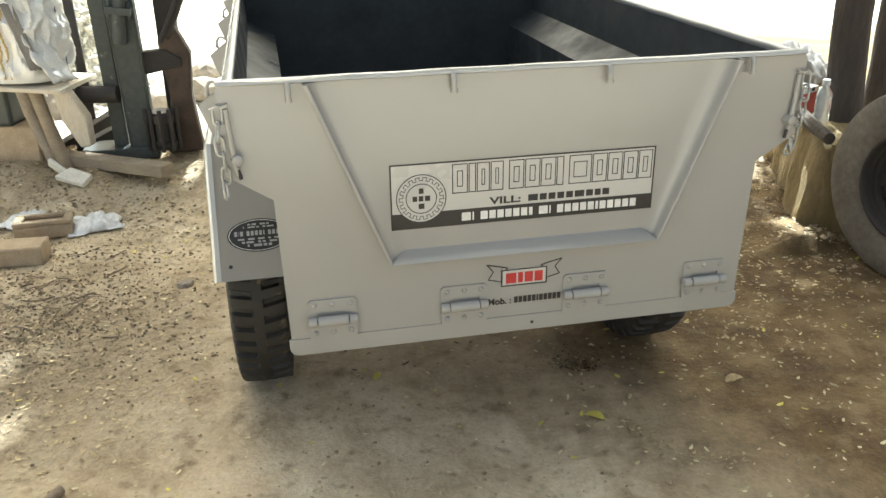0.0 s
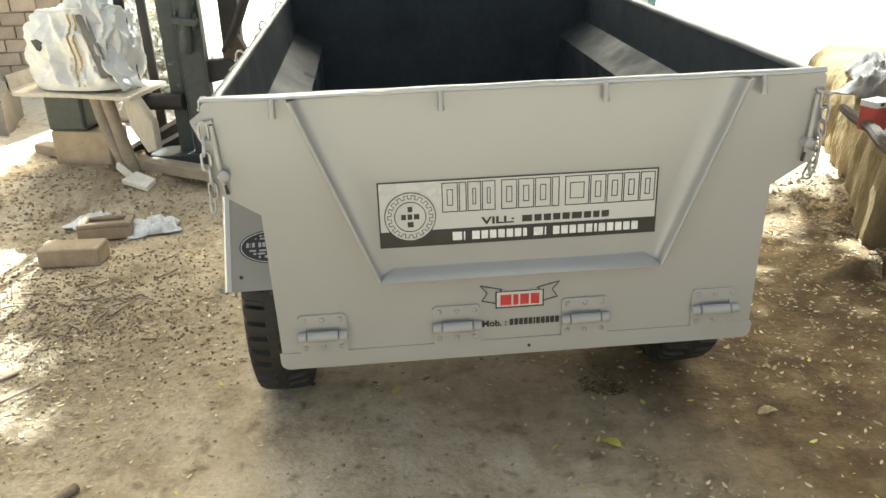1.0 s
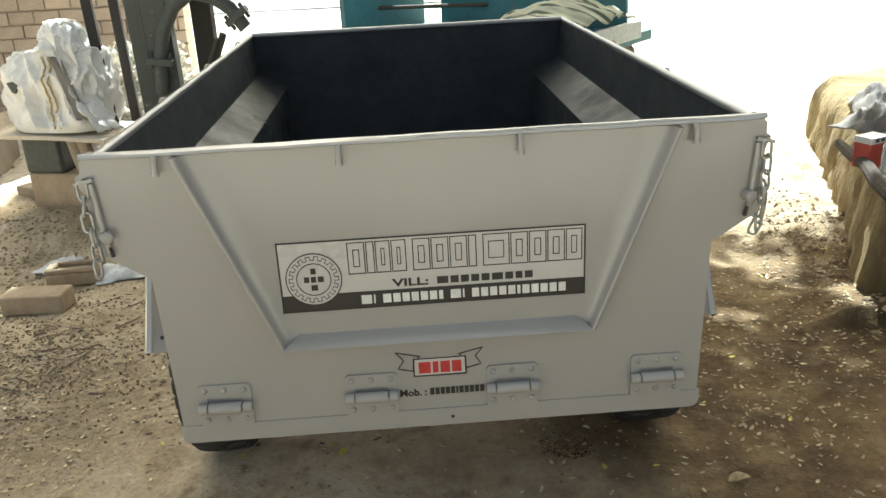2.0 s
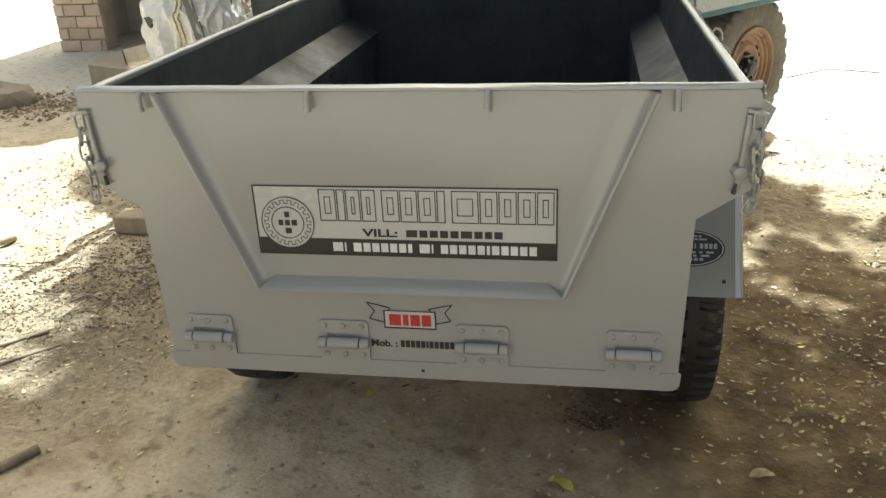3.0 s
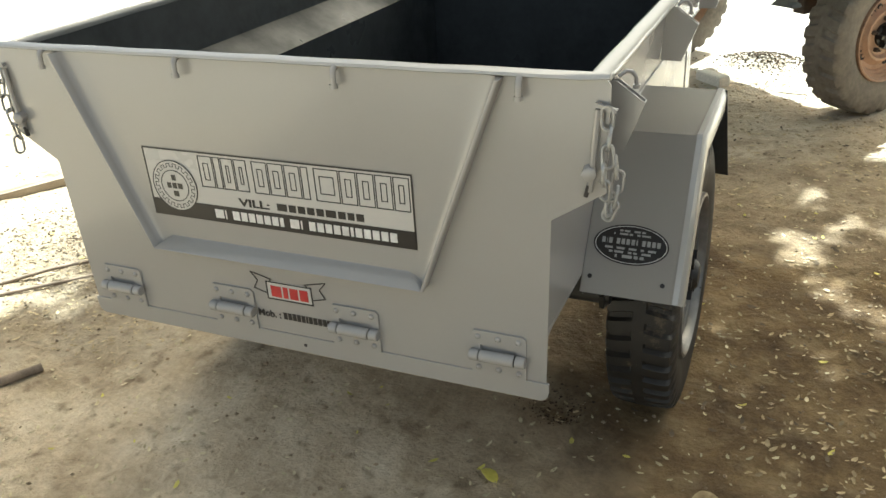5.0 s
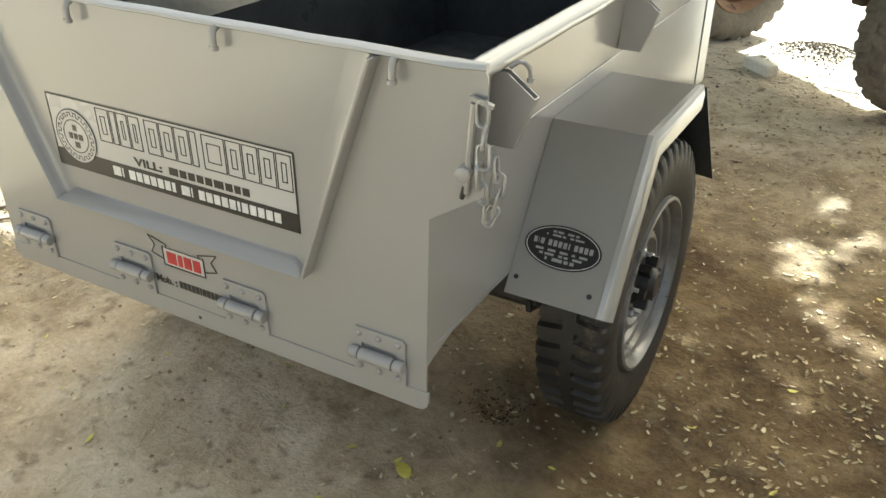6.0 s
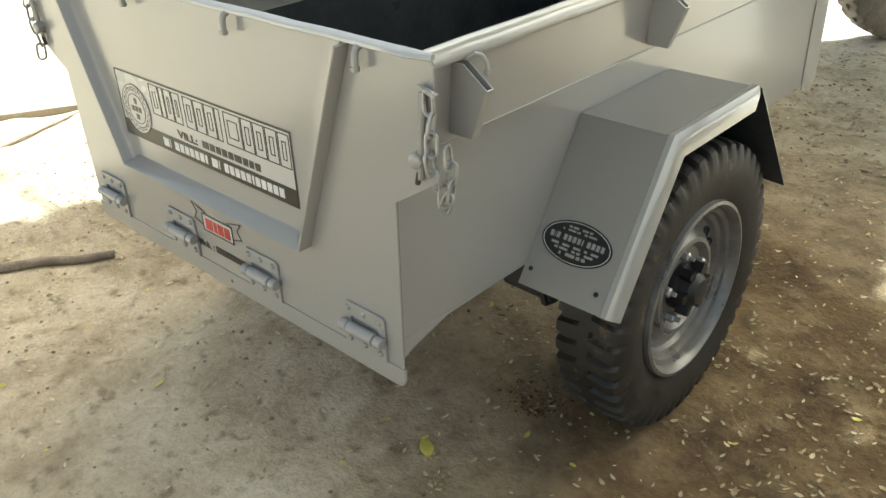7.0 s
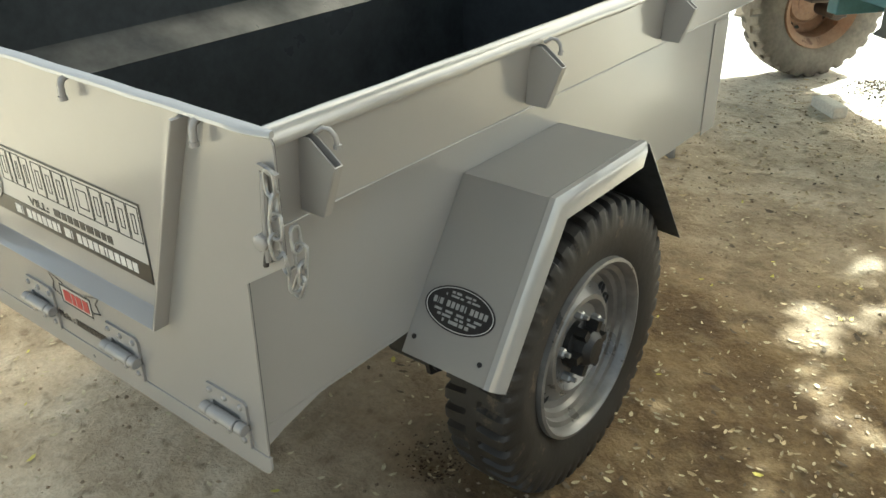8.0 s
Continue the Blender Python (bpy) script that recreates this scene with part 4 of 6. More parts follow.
    # wheels, axle and leaf springs
    for sx in (-1, 1):
        build_wheel(t, pose(sx * 0.628, 0.801, 0.361), sx, r=0.361, width=0.158, rim_r=0.216, lugs=44)
        sp = Shape()
        for i, half in enumerate((0.34, 0.30, 0.24, 0.18, 0.12)):
            zz = 0.47 - 0.012 * i
            pts = [(0.805 + half * k / 6, zz + 0.05 * (half * k / 6 / 0.34) ** 2) for k in range(-6, 7)]
            sp.prism(pts + [(a, b - 0.010) for a, b in reversed(pts)], sx * 0.455, sx * 0.505, "yz")
        for yy in (0.43, 1.10):
            sp.tube([(sx * 0.44, yy, 0.482), (sx * 0.565, yy, 0.482)], 0.024, 12)
            sp.box((sx * 0.47, yy, 0.525), (0.07, 0.05, 0.08))
            sp.tube([(sx * 0.545, yy, 0.482), (sx * 0.556, yy, 0.482)], 0.036, 6)
        sp.box((sx * 0.48, 0.805, 0.40), (0.07, 0.09, 0.10))
        part("leaf_spring", sp, GREASE, t, "black greasy leaf spring pack")
    part("axle", Shape().tube([(-0.60, 0.805, 0.365), (0.60, 0.805, 0.365)], 0.032, 14), GREASE, t)
    bar = Shape()
    for sx in (-1, 1):
        bar.tube([(sx * 0.36, LEN - 0.02, 0.50), (sx * 0.04, LEN + 0.95, 0.46)], 0.026, 8)
    bar.box((0, LEN + 1.0, 0.455), (0.09, 0.14, 0.03))
    part("drawbar", bar, PAINT_B, t)
    part("prop_stand", Shape().tube([(0, LEN + 0.9, 0.46), (0, LEN + 0.9, 0.0)], 0.022, 10), PAINT_B, t)


build_trailer()


# ---------------------------------------------------------------- raised bank with trees
def rough_box(outline, z0, z1, step, amp, seed, batter=0.0):
    """An upright block on a ground outline, its faces cut fine and made uneven."""
    pts = [Vector(p) for p in outline]
    line = []
    for a, b in zip(pts, pts[1:] + pts[:1]):
        n = max(1, int((b - a).length / step))
        n = min(n, 70)
        line += [a + (b - a) * i / n for i in range(n)]
    k = len(line)
    rows = max(2, int((z1 - z0) / step) + 1)
    mid = sum(line, Vector((0, 0))) / k
    vs = []
    for r in range(rows):
        z = z0 + (z1 - z0) * r / (rows - 1)
        for i, p in enumerate(line):
            out = (p - mid).normalized()
            d = amp * (noise.noise(Vector((p.x * 7, p.y * 7, z * 3.0 + seed))) + 0.6 * noise.noise(Vector((p.x * 19, p.y * 19, z * 9 + seed)))) - batter * (z - z0) - 0.5 * batter * max(0.0, z - z1 + 0.12) ** 2 / 0.0144 * (batter > 0.1)
            d += 0.5 * amp * noise.noise(Vector((p.x * 30, p.y * 30, z * 1.5 + seed))) * (batter > 0.1)
            w = 0.6 * amp * noise.noise(Vector((p.x * 6, p.y * 6, seed + 9))) if r == rows - 1 else 0
            vs.append((p.x + out.x * d, p.y + out.y * d, z + w))
    fs = [(r * k + i, r * k + (i + 1) % k, (r + 1) * k + (i + 1) % k, (r + 1) * k + i) for r in range(rows - 1) for i in range(k)]
    top = len(vs)
    vs.append((mid.x, mid.y, z1))
    fs += [((rows - 1) * k + i, (rows - 1) * k + (i + 1) % k, top) for i in range(k)]
    return Shape().add(vs, fs)


BANK_Z = 0.45
bank = rough_box([(1.97, 1.40), (2.25, 2.05), (2.58, 2.95), (2.86, 3.88), (3.3, 4.15), (6.5, 4.3), (6.5, 1.25), (2.20, 1.26)], -0.05, BANK_Z, 0.045, 0.050, 4.0, 0.14)
tagged(part("raised_bank", bank, MUD, smooth=70), "low raised earth bank with a rough straw-coloured mud face", "retaining wall", kind="structure")


def limb(shape, pts, r0, r1, n=12):
    """A tapered, slightly crooked limb along a few points."""
    pts = [Vector(p) for p in pts]
    fine, rad = [], []
    for i in range(len(pts) - 1):
        for k in range(6):
            u = k / 6
            fine.append(pts[i].lerp(pts[i + 1], u))
    fine.append(pts[-1])
    for i, p in enumerate(fine):
        u = i / (len(fine) - 1)
        fine[i] = p + 0.03 * Vector((noise.noise(p * 1.7), noise.noise(p * 1.7 + Vector((9, 0, 0))), 0))
        rad.append((r0 * (1 - u) + r1 * u) * (1 + 0.12 * noise.noise(p * 4)))
    shape.tube(fine, rad, n)


def leaf_quad(out_v, out_f, p, d, side, size, wide=0.26):
    """A pointed leaf of two triangles, bent along its middle."""
    n = len(out_v)
    lift = d.cross(side).normalized() * size * 0.12
    out_v += [tuple(p), tuple(p + d * size * 0.5 + side * size * wide + lift), tuple(p + d * size), tuple(p + d * size * 0.5 - side * size * wide + lift)]
    out_f += [(n, n + 1, n + 2), (n, n + 2, n + 3)]


# openings between the branches: where the light falls on the ground, and how wide
CROWN_GAPS = ((1.26, 1.80, 0.17, 0.14), (1.46, 2.04, 0.16, 0.14), (1.50, 1.34, 0.14, 0.16), (1.10, 0.86, 0.10, 0.10), (1.00, 1.06, 0.09, 0.10), (1.22, 2.32, 0.16, 0.12), (1.78, 1.80, 0.20, 0.20), (1.92, 1.28, 0.13, 0.24), (-0.82, 2.64, 0.16, 0.16), (-1.08, 0.60, 0.14, 0.10), (-0.57, 1.05, 0.07, 0.09), (-1.72, 2.28, 0.34, 0.30), (-0.76, 2.40, 0.12, 0.16), (0.94, 1.24, 0.06, 0.12))


def shade_density(x, y):
    """How thick the crown hangs over a spot, as seen from the sun."""
    wob = 0.45 * noise.noise(Vector((x * 0.7, y * 0.7, 31.0)))
    back = 2.3 + max(0.0, min(1.0, (1.95 - x) / 0.6)) * 0.9
    low = max(0.0, min(1.0, (1.2 - y) / 0.5))
    right = (2.75 - x) / 1.05 * (1 - low) + (3.8 + wob - x) / 0.9 * low
    inside = min((x + 1.55 + 0.6 * wob) / 0.32, right, (back - y) / 0.6, (y + 3.0 + 0.8 * wob + 0.25 * (x - 0.6) ** 2) / 0.5)
    # one unseen thick clump, added to shade the earth near the sack
    patch = (1.15 - math.hypot((x + 1.86) / 0.22, (y - 2.62) / 0.42)) / 0.15
    if patch > 0:
        return min(1.0, patch)
    inside = max(0.0, min(1.0, inside))
    dapple = noise.noise(Vector((x * 3.6, y * 3.6, 17.0))) + 0.5 * noise.noise(Vector((x * 8.0, y * 8.0, 19.0)))
    thin = 1.0 - 0.75 * max(0.0, min(1.0, (dapple - 0.42) / 0.12)) * max(0.0, min(1.0, (0.1 - x) / 0.5))
    open_side = max(0.0, min(1.0, (x - 0.92) / 0.2)) * max(0.0, min(1.0, (y - 0.6) / 0.3)) * max(0.0, min(1.0, (2.6 - y) / 0.4))
    thin *= 1.0 - 0.9 * open_side * max(0.0, min(1.0, (dapple - 0.13) / 0.10))
    for hx, hy, rx, ry in CROWN_GAPS:
        if math.hypot((x - hx) / rx, (y - hy) / ry) < 1 + 0.5 * noise.noise(Vector((x * 6, y * 6, 9.0))):
            return 0.0
    if inside >= 1:
        return thin
    clump = noise.noise(Vector((x * 1.5, y * 1.5, 2.0))) + 0.8 * noise.noise(Vector((x * 3.2, y * 3.2, 5.0)))
    return thin * inside * max(0.0, min(1.0, 0.72 + 1.3 * clump))


def build_tree(name, foot, crown_at, stems, leaves, seed, low, high, label=""):
    rnd = random.Random(seed)
    t = thing(name, Matrix.Translation(foot), label, "tree", "trees on the bank")
    inv = Matrix.Translation(foot).inverted()
    s = Shape()
    for pts, r0, r1 in stems:
        limb(s, pts, r0, r1)
    part("trunk", s, BARK, t, smooth=70)
    vs, fs = [], []
    made = 0
    for _ in range(leaves * 8):
        if made >= leaves:
            break
        sx, sy = rnd.uniform(crown_at[0], crown_at[1]), rnd.uniform(crown_at[2], crown_at[3])
        if rnd.random() > shade_density(sx, sy):
            continue
        h = rnd.uniform(low, high)
        p = Vector((sx, sy, 0)) + to_sun * (h / to_sun.z)
        cl = 5
        for _k in range(cl):
            q = p + Vector((rnd.gauss(0, 0.10), rnd.gauss(0, 0.10), rnd.gauss(0, 0.08)))
            g = q - to_sun * (q.z / to_sun.z)
            if shade_density(g.x, g.y) < 0.3:
                continue
            d = Vector((rnd.gauss(0, 1), rnd.gauss(0, 1), rnd.gauss(-0.3, 0.5))).normalized()
            side = d.cross(Vector((rnd.gauss(0, 0.4), rnd.gauss(0, 0.4), 1))).normalized()
            leaf_quad(vs, fs, inv @ q, d, side, rnd.uniform(0.10, 0.19))
            made += 1
    me = bpy.data.meshes.new("crown")
    me.from_pydata(vs, [], fs)
    me.materials.append(LEAF_GREEN)
    part("crown", me, [], t, "crown of small green leaves with gaps")
    return t


build_tree("shade_tree", (2.29, 1.66, BANK_Z), (-2.7, 0.9, -4.6, 3.4),
           [([(0, 0, -0.05), (0.0, 0.02, 0.25), (-0.04, 0.05, 1.2), (-0.15, 0.5, 3.0), (-0.6, 1.6, 5.0)], 0.088, 0.065),
            ([(-0.6, 1.6, 5.0), (-1.2, 3.2, 6.4), (-2.0, 5.4, 7.6)], 0.06, 0.02), ([(-0.6, 1.6, 5.0), (-1.8, 2.2, 6.2), (-2.6, 1.6, 7.2)], 0.05, 0.02), ([(-1.2, 3.2, 6.4), (-2.4, 4.0, 7.2), (-3.2, 4.6, 8.0)], 0.04, 0.015)],
           27000, 5, 6.5, 9.5, label="shade tree with a dark bare trunk growing on the mud bank")
build_tree("shade_tree", (2.56, 1.78, BANK_Z), (0.6, 3.9, -4.6, 3.0),
           [([(0, 0, -0.05), (0.02, 0.02, 0.2), (0.10, 0.15, 1.1), (0.15, 0.6, 2.4)], 0.075, 0.06),
            ([(0.15, 0.6, 2.4), (-0.4, 1.8, 4.0), (-0.9, 3.4, 5.4)], 0.055, 0.02), ([(0.15, 0.6, 2.4), (0.6, 1.6, 4.0), (0.4, 3.0, 5.6)], 0.05, 0.02)],
           34000, 8, 4.6, 6.2, label="second shade tree leaning away behind the first on the mud bank")

# things on the bank
BX, BY = 2.15, 1.61
b = thing("water_bottle", pose(BX, BY, BANK_Z, 0, 0, 20), "clear plastic water bottle with a pale screw cap on the bank", "bottle")
part("bottle_body", Shape().lathe([(0, 0), (0, 0.028), (0.006, 0.034), (0.05, 0.034), (0.055, 0.0315), (0.06, 0.034), (0.11, 0.034), (0.115, 0.031), (0.12, 0.034), (0.135, 0.034), (0.165, 0.016), (0.178, 0.014)], 28, 0, pose(0, 0, 0, 0, -90, 0)), CLEAR, b)
part("cap", Shape().lathe([(0.174, 0), (0.174, 0.0165), (0.198, 0.0165), (0.2, 0.015), (0.2, 0)], 20, 0, pose(0, 0, 0, 0, -90, 0)), PALE, b, "pale screw cap")
c = thing("red_carton", pose(2.17, 1.80, BANK_Z, 0, 0, 24), "small red and white carton standing on the bank", "carton")
part("carton_body", Shape().box((0, 0, 0.065), (0.11, 0.08, 0.13)), RED_CARD, c, bevel=0.002)
part("carton_band", Shape().box((0, 0, 0.118), (0.112, 0.082, 0.026)), PALE, c)
part("carton_bars", Shape().box((-0.02, -0.0415, 0.118), (0.022, 0.001, 0.014)).box((0.012, -0.0415, 0.118), (0.022, 0.001, 0.014)), INK, c)
p = thing("wooden_pole", pose(2.09, 1.62, BANK_Z + 0.02, 0, 0, 76), "rough wooden pole lying along the bank's edge", "pole")
part("pole", Shape().tube([(-0.28, 0, -0.01), (-0.12, 0.01, 0.0), (0.1, -0.005, 0.004), (0.3, 0.012, 0.0), (0.5, 0.02, 0.0)], [0.026, 0.03, 0.028, 0.026, 0.02], 9), BARK, p)


def cloth_heap(name, at, size, seed, mat, label, category):
    n = 26
    vs = []
    for j in range(n):
        for i in range(n):
            u, v = i / (n - 1) * 2 - 1, j / (n - 1) * 2 - 1
            r = max(0.0, 1 - (u * u + v * v) ** 1.2)
            q = Vector((u * 2.2, v * 2.2, seed))
            fold = abs(noise.noise(q * 1.3)) + 0.5 * abs(noise.noise(q * 3.1))
            k = 1 + 0.22 * noise.noise(Vector((u, v, seed + 4)) * 2)
            vs.append((u * size[0] * k, v * size[1] * k, r ** 0.6 * size[2] * (0.45 + 0.9 * fold) + 0.003))
    fs = [(j * n + i, j * n + i + 1, (j + 1) * n + i + 1, (j + 1) * n + i) for j in range(n - 1) for i in range(n - 1)]
    # a folded hem so that the sheet has thickness
    ob = part(name, Shape().add(vs, fs), mat, at=at, smooth=70)
    so = ob.modifiers.new("thick", "SOLIDIFY")
    so.thickness = 0.004
    return tagged(ob, label, category)


cloth_heap("cloth", pose(2.60, 2.50, BANK_Z, 0, 0, 30), (0.22, 0.15, 0.11), 2.0, CLOTH, "crumpled grey cloth lying on the bank", "cloth")
cloth_heap("cloth", pose(2.80, 2.85, BANK_Z, 0, 0, 70), (0.26, 0.16, 0.12), 6.0, CLOTH, "crumpled dark grey cloth farther along the bank", "cloth")

# large tyre propped at the bank's end
w = thing("spare_wheel", pose(2.165, 0.945, 0.375, 0, 0, -170), "worn dusty tractor wheel propped upright against the bank", "wheel")
build_wheel(w, Matrix(), 1, OLD_RUBBER, BLACK_IRON, "dusty dark rim", 0.375, 0.19, 0.205, 0, True)


# ---------------------------------------------------------------- second trailer
AX = Vector((0.78, -0.63, 0)).normalized()
MID = Vector((0.86, 4.01, 0))
TURN2 = math.degrees(math.atan2(AX.y, AX.x))


def build_second():
    t = thing("hay_trailer", Matrix.Translation(MID) @ pose(0, 0, 0, 0, 0, TURN2), "old teal farm trailer with dusty wheels, loaded with pale boards", "trailer")
    R = 0.402
    build_wheel(t, pose(0.73, 0, R), 1, OLD_RUBBER, ORANGE, "dusty lugged tyre on a faded orange rim", R, 0.20, 0.225, 26)
    build_wheel(t, pose(-0.76, 0, R), -1, OLD_RUBBER, ORANGE, "dusty lugged tyre on a faded orange rim", R, 0.20, 0.225, 26)
    # cranked axle: a beam under the springs, dropped at both ends to short stubs
    s = Shape().box((0, 0, 0.60), (1.12, 0.08, 0.08))
    for sx in (-1, 1):
        s.box((sx * 0.54, 0, 0.50), (0.06, 0.09, 0.24)).tube([(sx * 0.52, 0, R), (sx * 0.70, 0, R)], 0.04, 12)
    part("axle", s, RUST, t, "rusty cranked axle beam", bevel=0.004)
    for sx in (-1, 1):
        part("chassis_rail", Shape().box((sx * 0.42, -0.20, 0.70), (0.07, 1.06, 0.10)), TEAL, t, bevel=0.006)
        part("spring_block", Shape().box((sx * 0.46, 0.0, 0.56), (0.08, 0.5, 0.14)), RUST, t, bevel=0.01)
    part("bed", Shape().box((0.0, -0.22, 0.79), (1.76, 1.16, 0.06)), TEAL, t, bevel=0.004)
    part("side_board", Shape().box((-0.895, -0.08, 1.02), (0.03, 0.85, 0.42)), TEAL, t, bevel=0.004)
    part("edge_board", Shape().box((0.90, -0.315, 0.85), (0.04, 0.87, 0.10)), FADED, t, "sun-bleached pale edge board", bevel=0.004)
    part("front_board", Shape().box((0, 0.345, 1.03), (1.44, 0.03, 0.44)), TEAL, t, bevel=0.004)
    for y in (-0.45, -0.1, 0.25):
        part("stake", Shape().box((-0.93, y, 1.05), (0.04, 0.05, 0.62)), RUST, t, bevel=0.004)
    part("tow_bracket", Shape().prism([(0.78, 0.655), (0.91, 0.655), (0.90, 0.67), (0.88, 0.675), (0.88, 0.77), (0.82, 0.77), (0.82, 0.69)], -0.80, -0.74), GREEN, t, bevel=0.003)
    return t


build_second()
M2 = Matrix.Translation(MID) @ pose(0, 0, 0, 0, 0, TURN2)


def striped_sheet():
    """A folded striped sheet heaped on the bed, its edge hanging just over the board."""
    n, k = 46, 30
    vs = []
    for j in range(k):
        for i in range(n):
            u, v = i / (n - 1), j / (k - 1)
            q = Vector((u * 3.0, v * 2.2, 4.0))
            top = math.sin(math.pi * min(1.0, 0.12 + 0.88 * v)) ** 0.7 * (0.55 + 0.45 * math.sin(math.pi * u))
            x = 0.20 + 0.68 * (1 - v) + 0.06 * noise.noise(q)
            vs.append((x, -0.68 + 0.80 * u + 0.05 * noise.noise(q * 1.7), 0.835 + 0.20 * top + 0.055 * abs(noise.noise(q * 2.1)) + 0.012 * math.sin(u * 40 + 6 * v)))
    fs = [(j * n + i, j * n + i + 1, (j + 1) * n + i + 1, (j + 1) * n + i) for j in range(k - 1) for i in range(n - 1)]
    ob = part("striped_sheet", Shape().add(vs, fs), STRIPES, at=M2, smooth=60)
    so = ob.modifiers.new("thick", "SOLIDIFY")
    so.thickness = 0.006
    tagged(ob, "cream sheet with dark green stripes heaped on the teal trailer", "tarpaulin")


striped_sheet()
ob = part("iron_bar", Shape().tube([(-0.25, 0, 0), (0.3, 0.005, 0.004), (1.0, 0, 0)], 0.014, 8), RUST, at=pose(0.30, 4.45, 0.965, 0, 1.5, 2))
tagged(ob, "thin rusty iron bar sticking out over the trailer", "bar")


# ---------------------------------------------------------------- machine shed side
SHRINK = Matrix.Diagonal((0.925, 0.925, 1, 1))


def build_press():
    t = thing("green_press", pose(-1.033, 2.878, 0.15, 0, 0, 0) @ SHRINK, "tall old green iron press with a bent arm and bolted flanges", "machine")
    s = Shape()
    s.prism([(-0.09, 0.0), (-0.012, 0.0), (-0.050, 2.2), (-0.14, 2.2)], -0.02, 0.08)
    part("column", s, GREEN, t, bevel=0.006)
    s = Shape()
    s.prism([(0.015, 0.0), (0.135, 0.0), (0.095, 2.1), (-0.045, 2.1)], -0.066, -0.054).prism([(0.004, 0.0), (0.015, 0.0), (-0.045, 2.1), (-0.056, 2.1)], -0.066, 0.03).prism([(0.135, 0.0), (0.146, 0.0), (0.106, 2.1), (0.095, 2.1)], -0.066, 0.03)
    part("channel", s, GREEN, t, bevel=0.003)
    part("back_column", Shape().box((0.27, 0.12, 1.05), (0.11, 0.10, 2.1)), BLACK_IRON, t, bevel=0.006)
    arc = [(0.04, -0.10, 0.60), (0.06, -0.10, 0.76), (0.10, -0.10, 0.90), (0.17, -0.10, 1.02), (0.27, -0.10, 1.08), (0.38, -0.10, 1.06), (0.47, -0.10, 1.00), (0.54, -0.10, 0.90)]
    part("bent_arm", Shape().tube(arc, 0.036, 10), GREEN, t, "worn green bent arm", smooth=60)
    for x, z, ang in ((0.06, 0.76, 8), (0.50, 0.96, 145), (0.27, 1.11, 0)):
        f = Shape().box((0, 0, 0), (0.13, 0.09, 0.035))
        for k in (-0.05, 0.05):
            f.tube([(k, 0, -0.04), (k, 0, 0.045)], 0.011, 6)
        part("flange", f, GREEN, t, at=pose(x, -0.10, z, 0, ang, 0), bevel=0.003)
    part("casing", Shape().prism([(0.20, 0.0), (0.40, 0.0), (0.37, 0.30), (0.39, 0.52), (0.31, 0.68), (0.22, 0.60), (0.25, 0.30)], -0.02, 0.10), RUST, t, "rust-brown iron casing", bevel=0.012)
    mo = Shape().lathe([(-0.10, 0.0), (-0.10, 0.070), (-0.085, 0.085), (-0.05, 0.085), (-0.045, 0.076), (0.05, 0.076), (0.055, 0.085), (0.08, 0.085), (0.10, 0.06), (0.10, 0.0)], 20, 0, pose(0.20, -0.10, 0.15, 0, 90, 0))
    part("motor", mo, GREASE, t, "black greasy cylinder block")
    for a in range(5):
        w = math.radians(200 + 35 * a)
        part("stud", Shape().tube([(0.20 + 0.088 * math.cos(w), -0.10 + 0.088 * math.sin(w), 0.05), (0.20 + 0.088 * math.cos(w), -0.10 + 0.088 * math.sin(w), 0.27)], 0.012, 7), BLACK_IRON, t)
    part("bracket", Shape().prism([(0.10, 0.42), (0.34, 0.46), (0.34, 0.50), (0.26, 0.55), (0.10, 0.54)], -0.03, 0.05), BLACK_IRON, t, bevel=0.006)
    s = Shape().tube([(-0.24, -0.02, 0.34), (-0.02, -0.06, 0.34)], 0.045, 14)
    part("spindle", s, BLACK_IRON, t)
    lever = Shape().tube([(0.28, -0.10, 0.62), (0.35, -0.10, 0.74), (0.42, -0.12, 0.88)], 0.02, 8)
    lever.tube([(0.25, -0.12, 0.60), (0.33, -0.12, 0.74), (0.39, -0.13, 0.86)], 0.014, 8)
    part("lever", lever, BLACK_IRON, t)
    part("foot", Shape().box((-0.05, 0, 0.03), (0.42, 0.22, 0.06)), GREEN, t, bevel=0.006)


build_press()
for x, y, lean in ((-1.290, 2.906, -2.2), (-1.298, 3.27, -1.2)):
    m = thing("iron_post", pose(x, y, 0.13, 0, lean, 8), "thin black iron post standing beside the press", "post", "iron posts")
    part("post", Shape().box((0, 0, 1.05), (0.05, 0.05, 2.1)), BLACK_IRON, m, bevel=0.004)
m = thing("iron_crossbar", pose(-1.273, 2.869, 1.27, 0, 4, 8), "thin iron crossbar tied to the two posts", "bar")
part("bar", Shape().tube([(-0.20, 0, -0.02), (0.0, 0, 0.0), (0.28, 0, 0.02)], 0.014, 8), STEEL, m)
sill_dir = math.degrees(math.atan2(2.933 - 3.605, -0.912 + 1.984))
ob = part("wooden_sill", Shape().box((0, 0, 0.03), (1.40, 0.09, 0.06)), WOOD, at=pose(-1.403, 2.83, 0.148, 0, 0, sill_dir), bevel=0.006)
tagged(ob, "dusty wooden beam lying on the ground before the machines", "beam")
for x, y, a, L in ((-1.291, 3.109, 50, 0.46), (-1.144, 3.072, 42, 0.42)):
    ob = part("iron_angle", Shape().box((0, 0, 0.05), (L, 0.06, 0.06)), BLACK_IRON, at=pose(x, y, 0.18, 0, -14, a), bevel=0.004)
    tagged(ob, "short dark iron bar leaning on the ground", "bar", "iron bars")


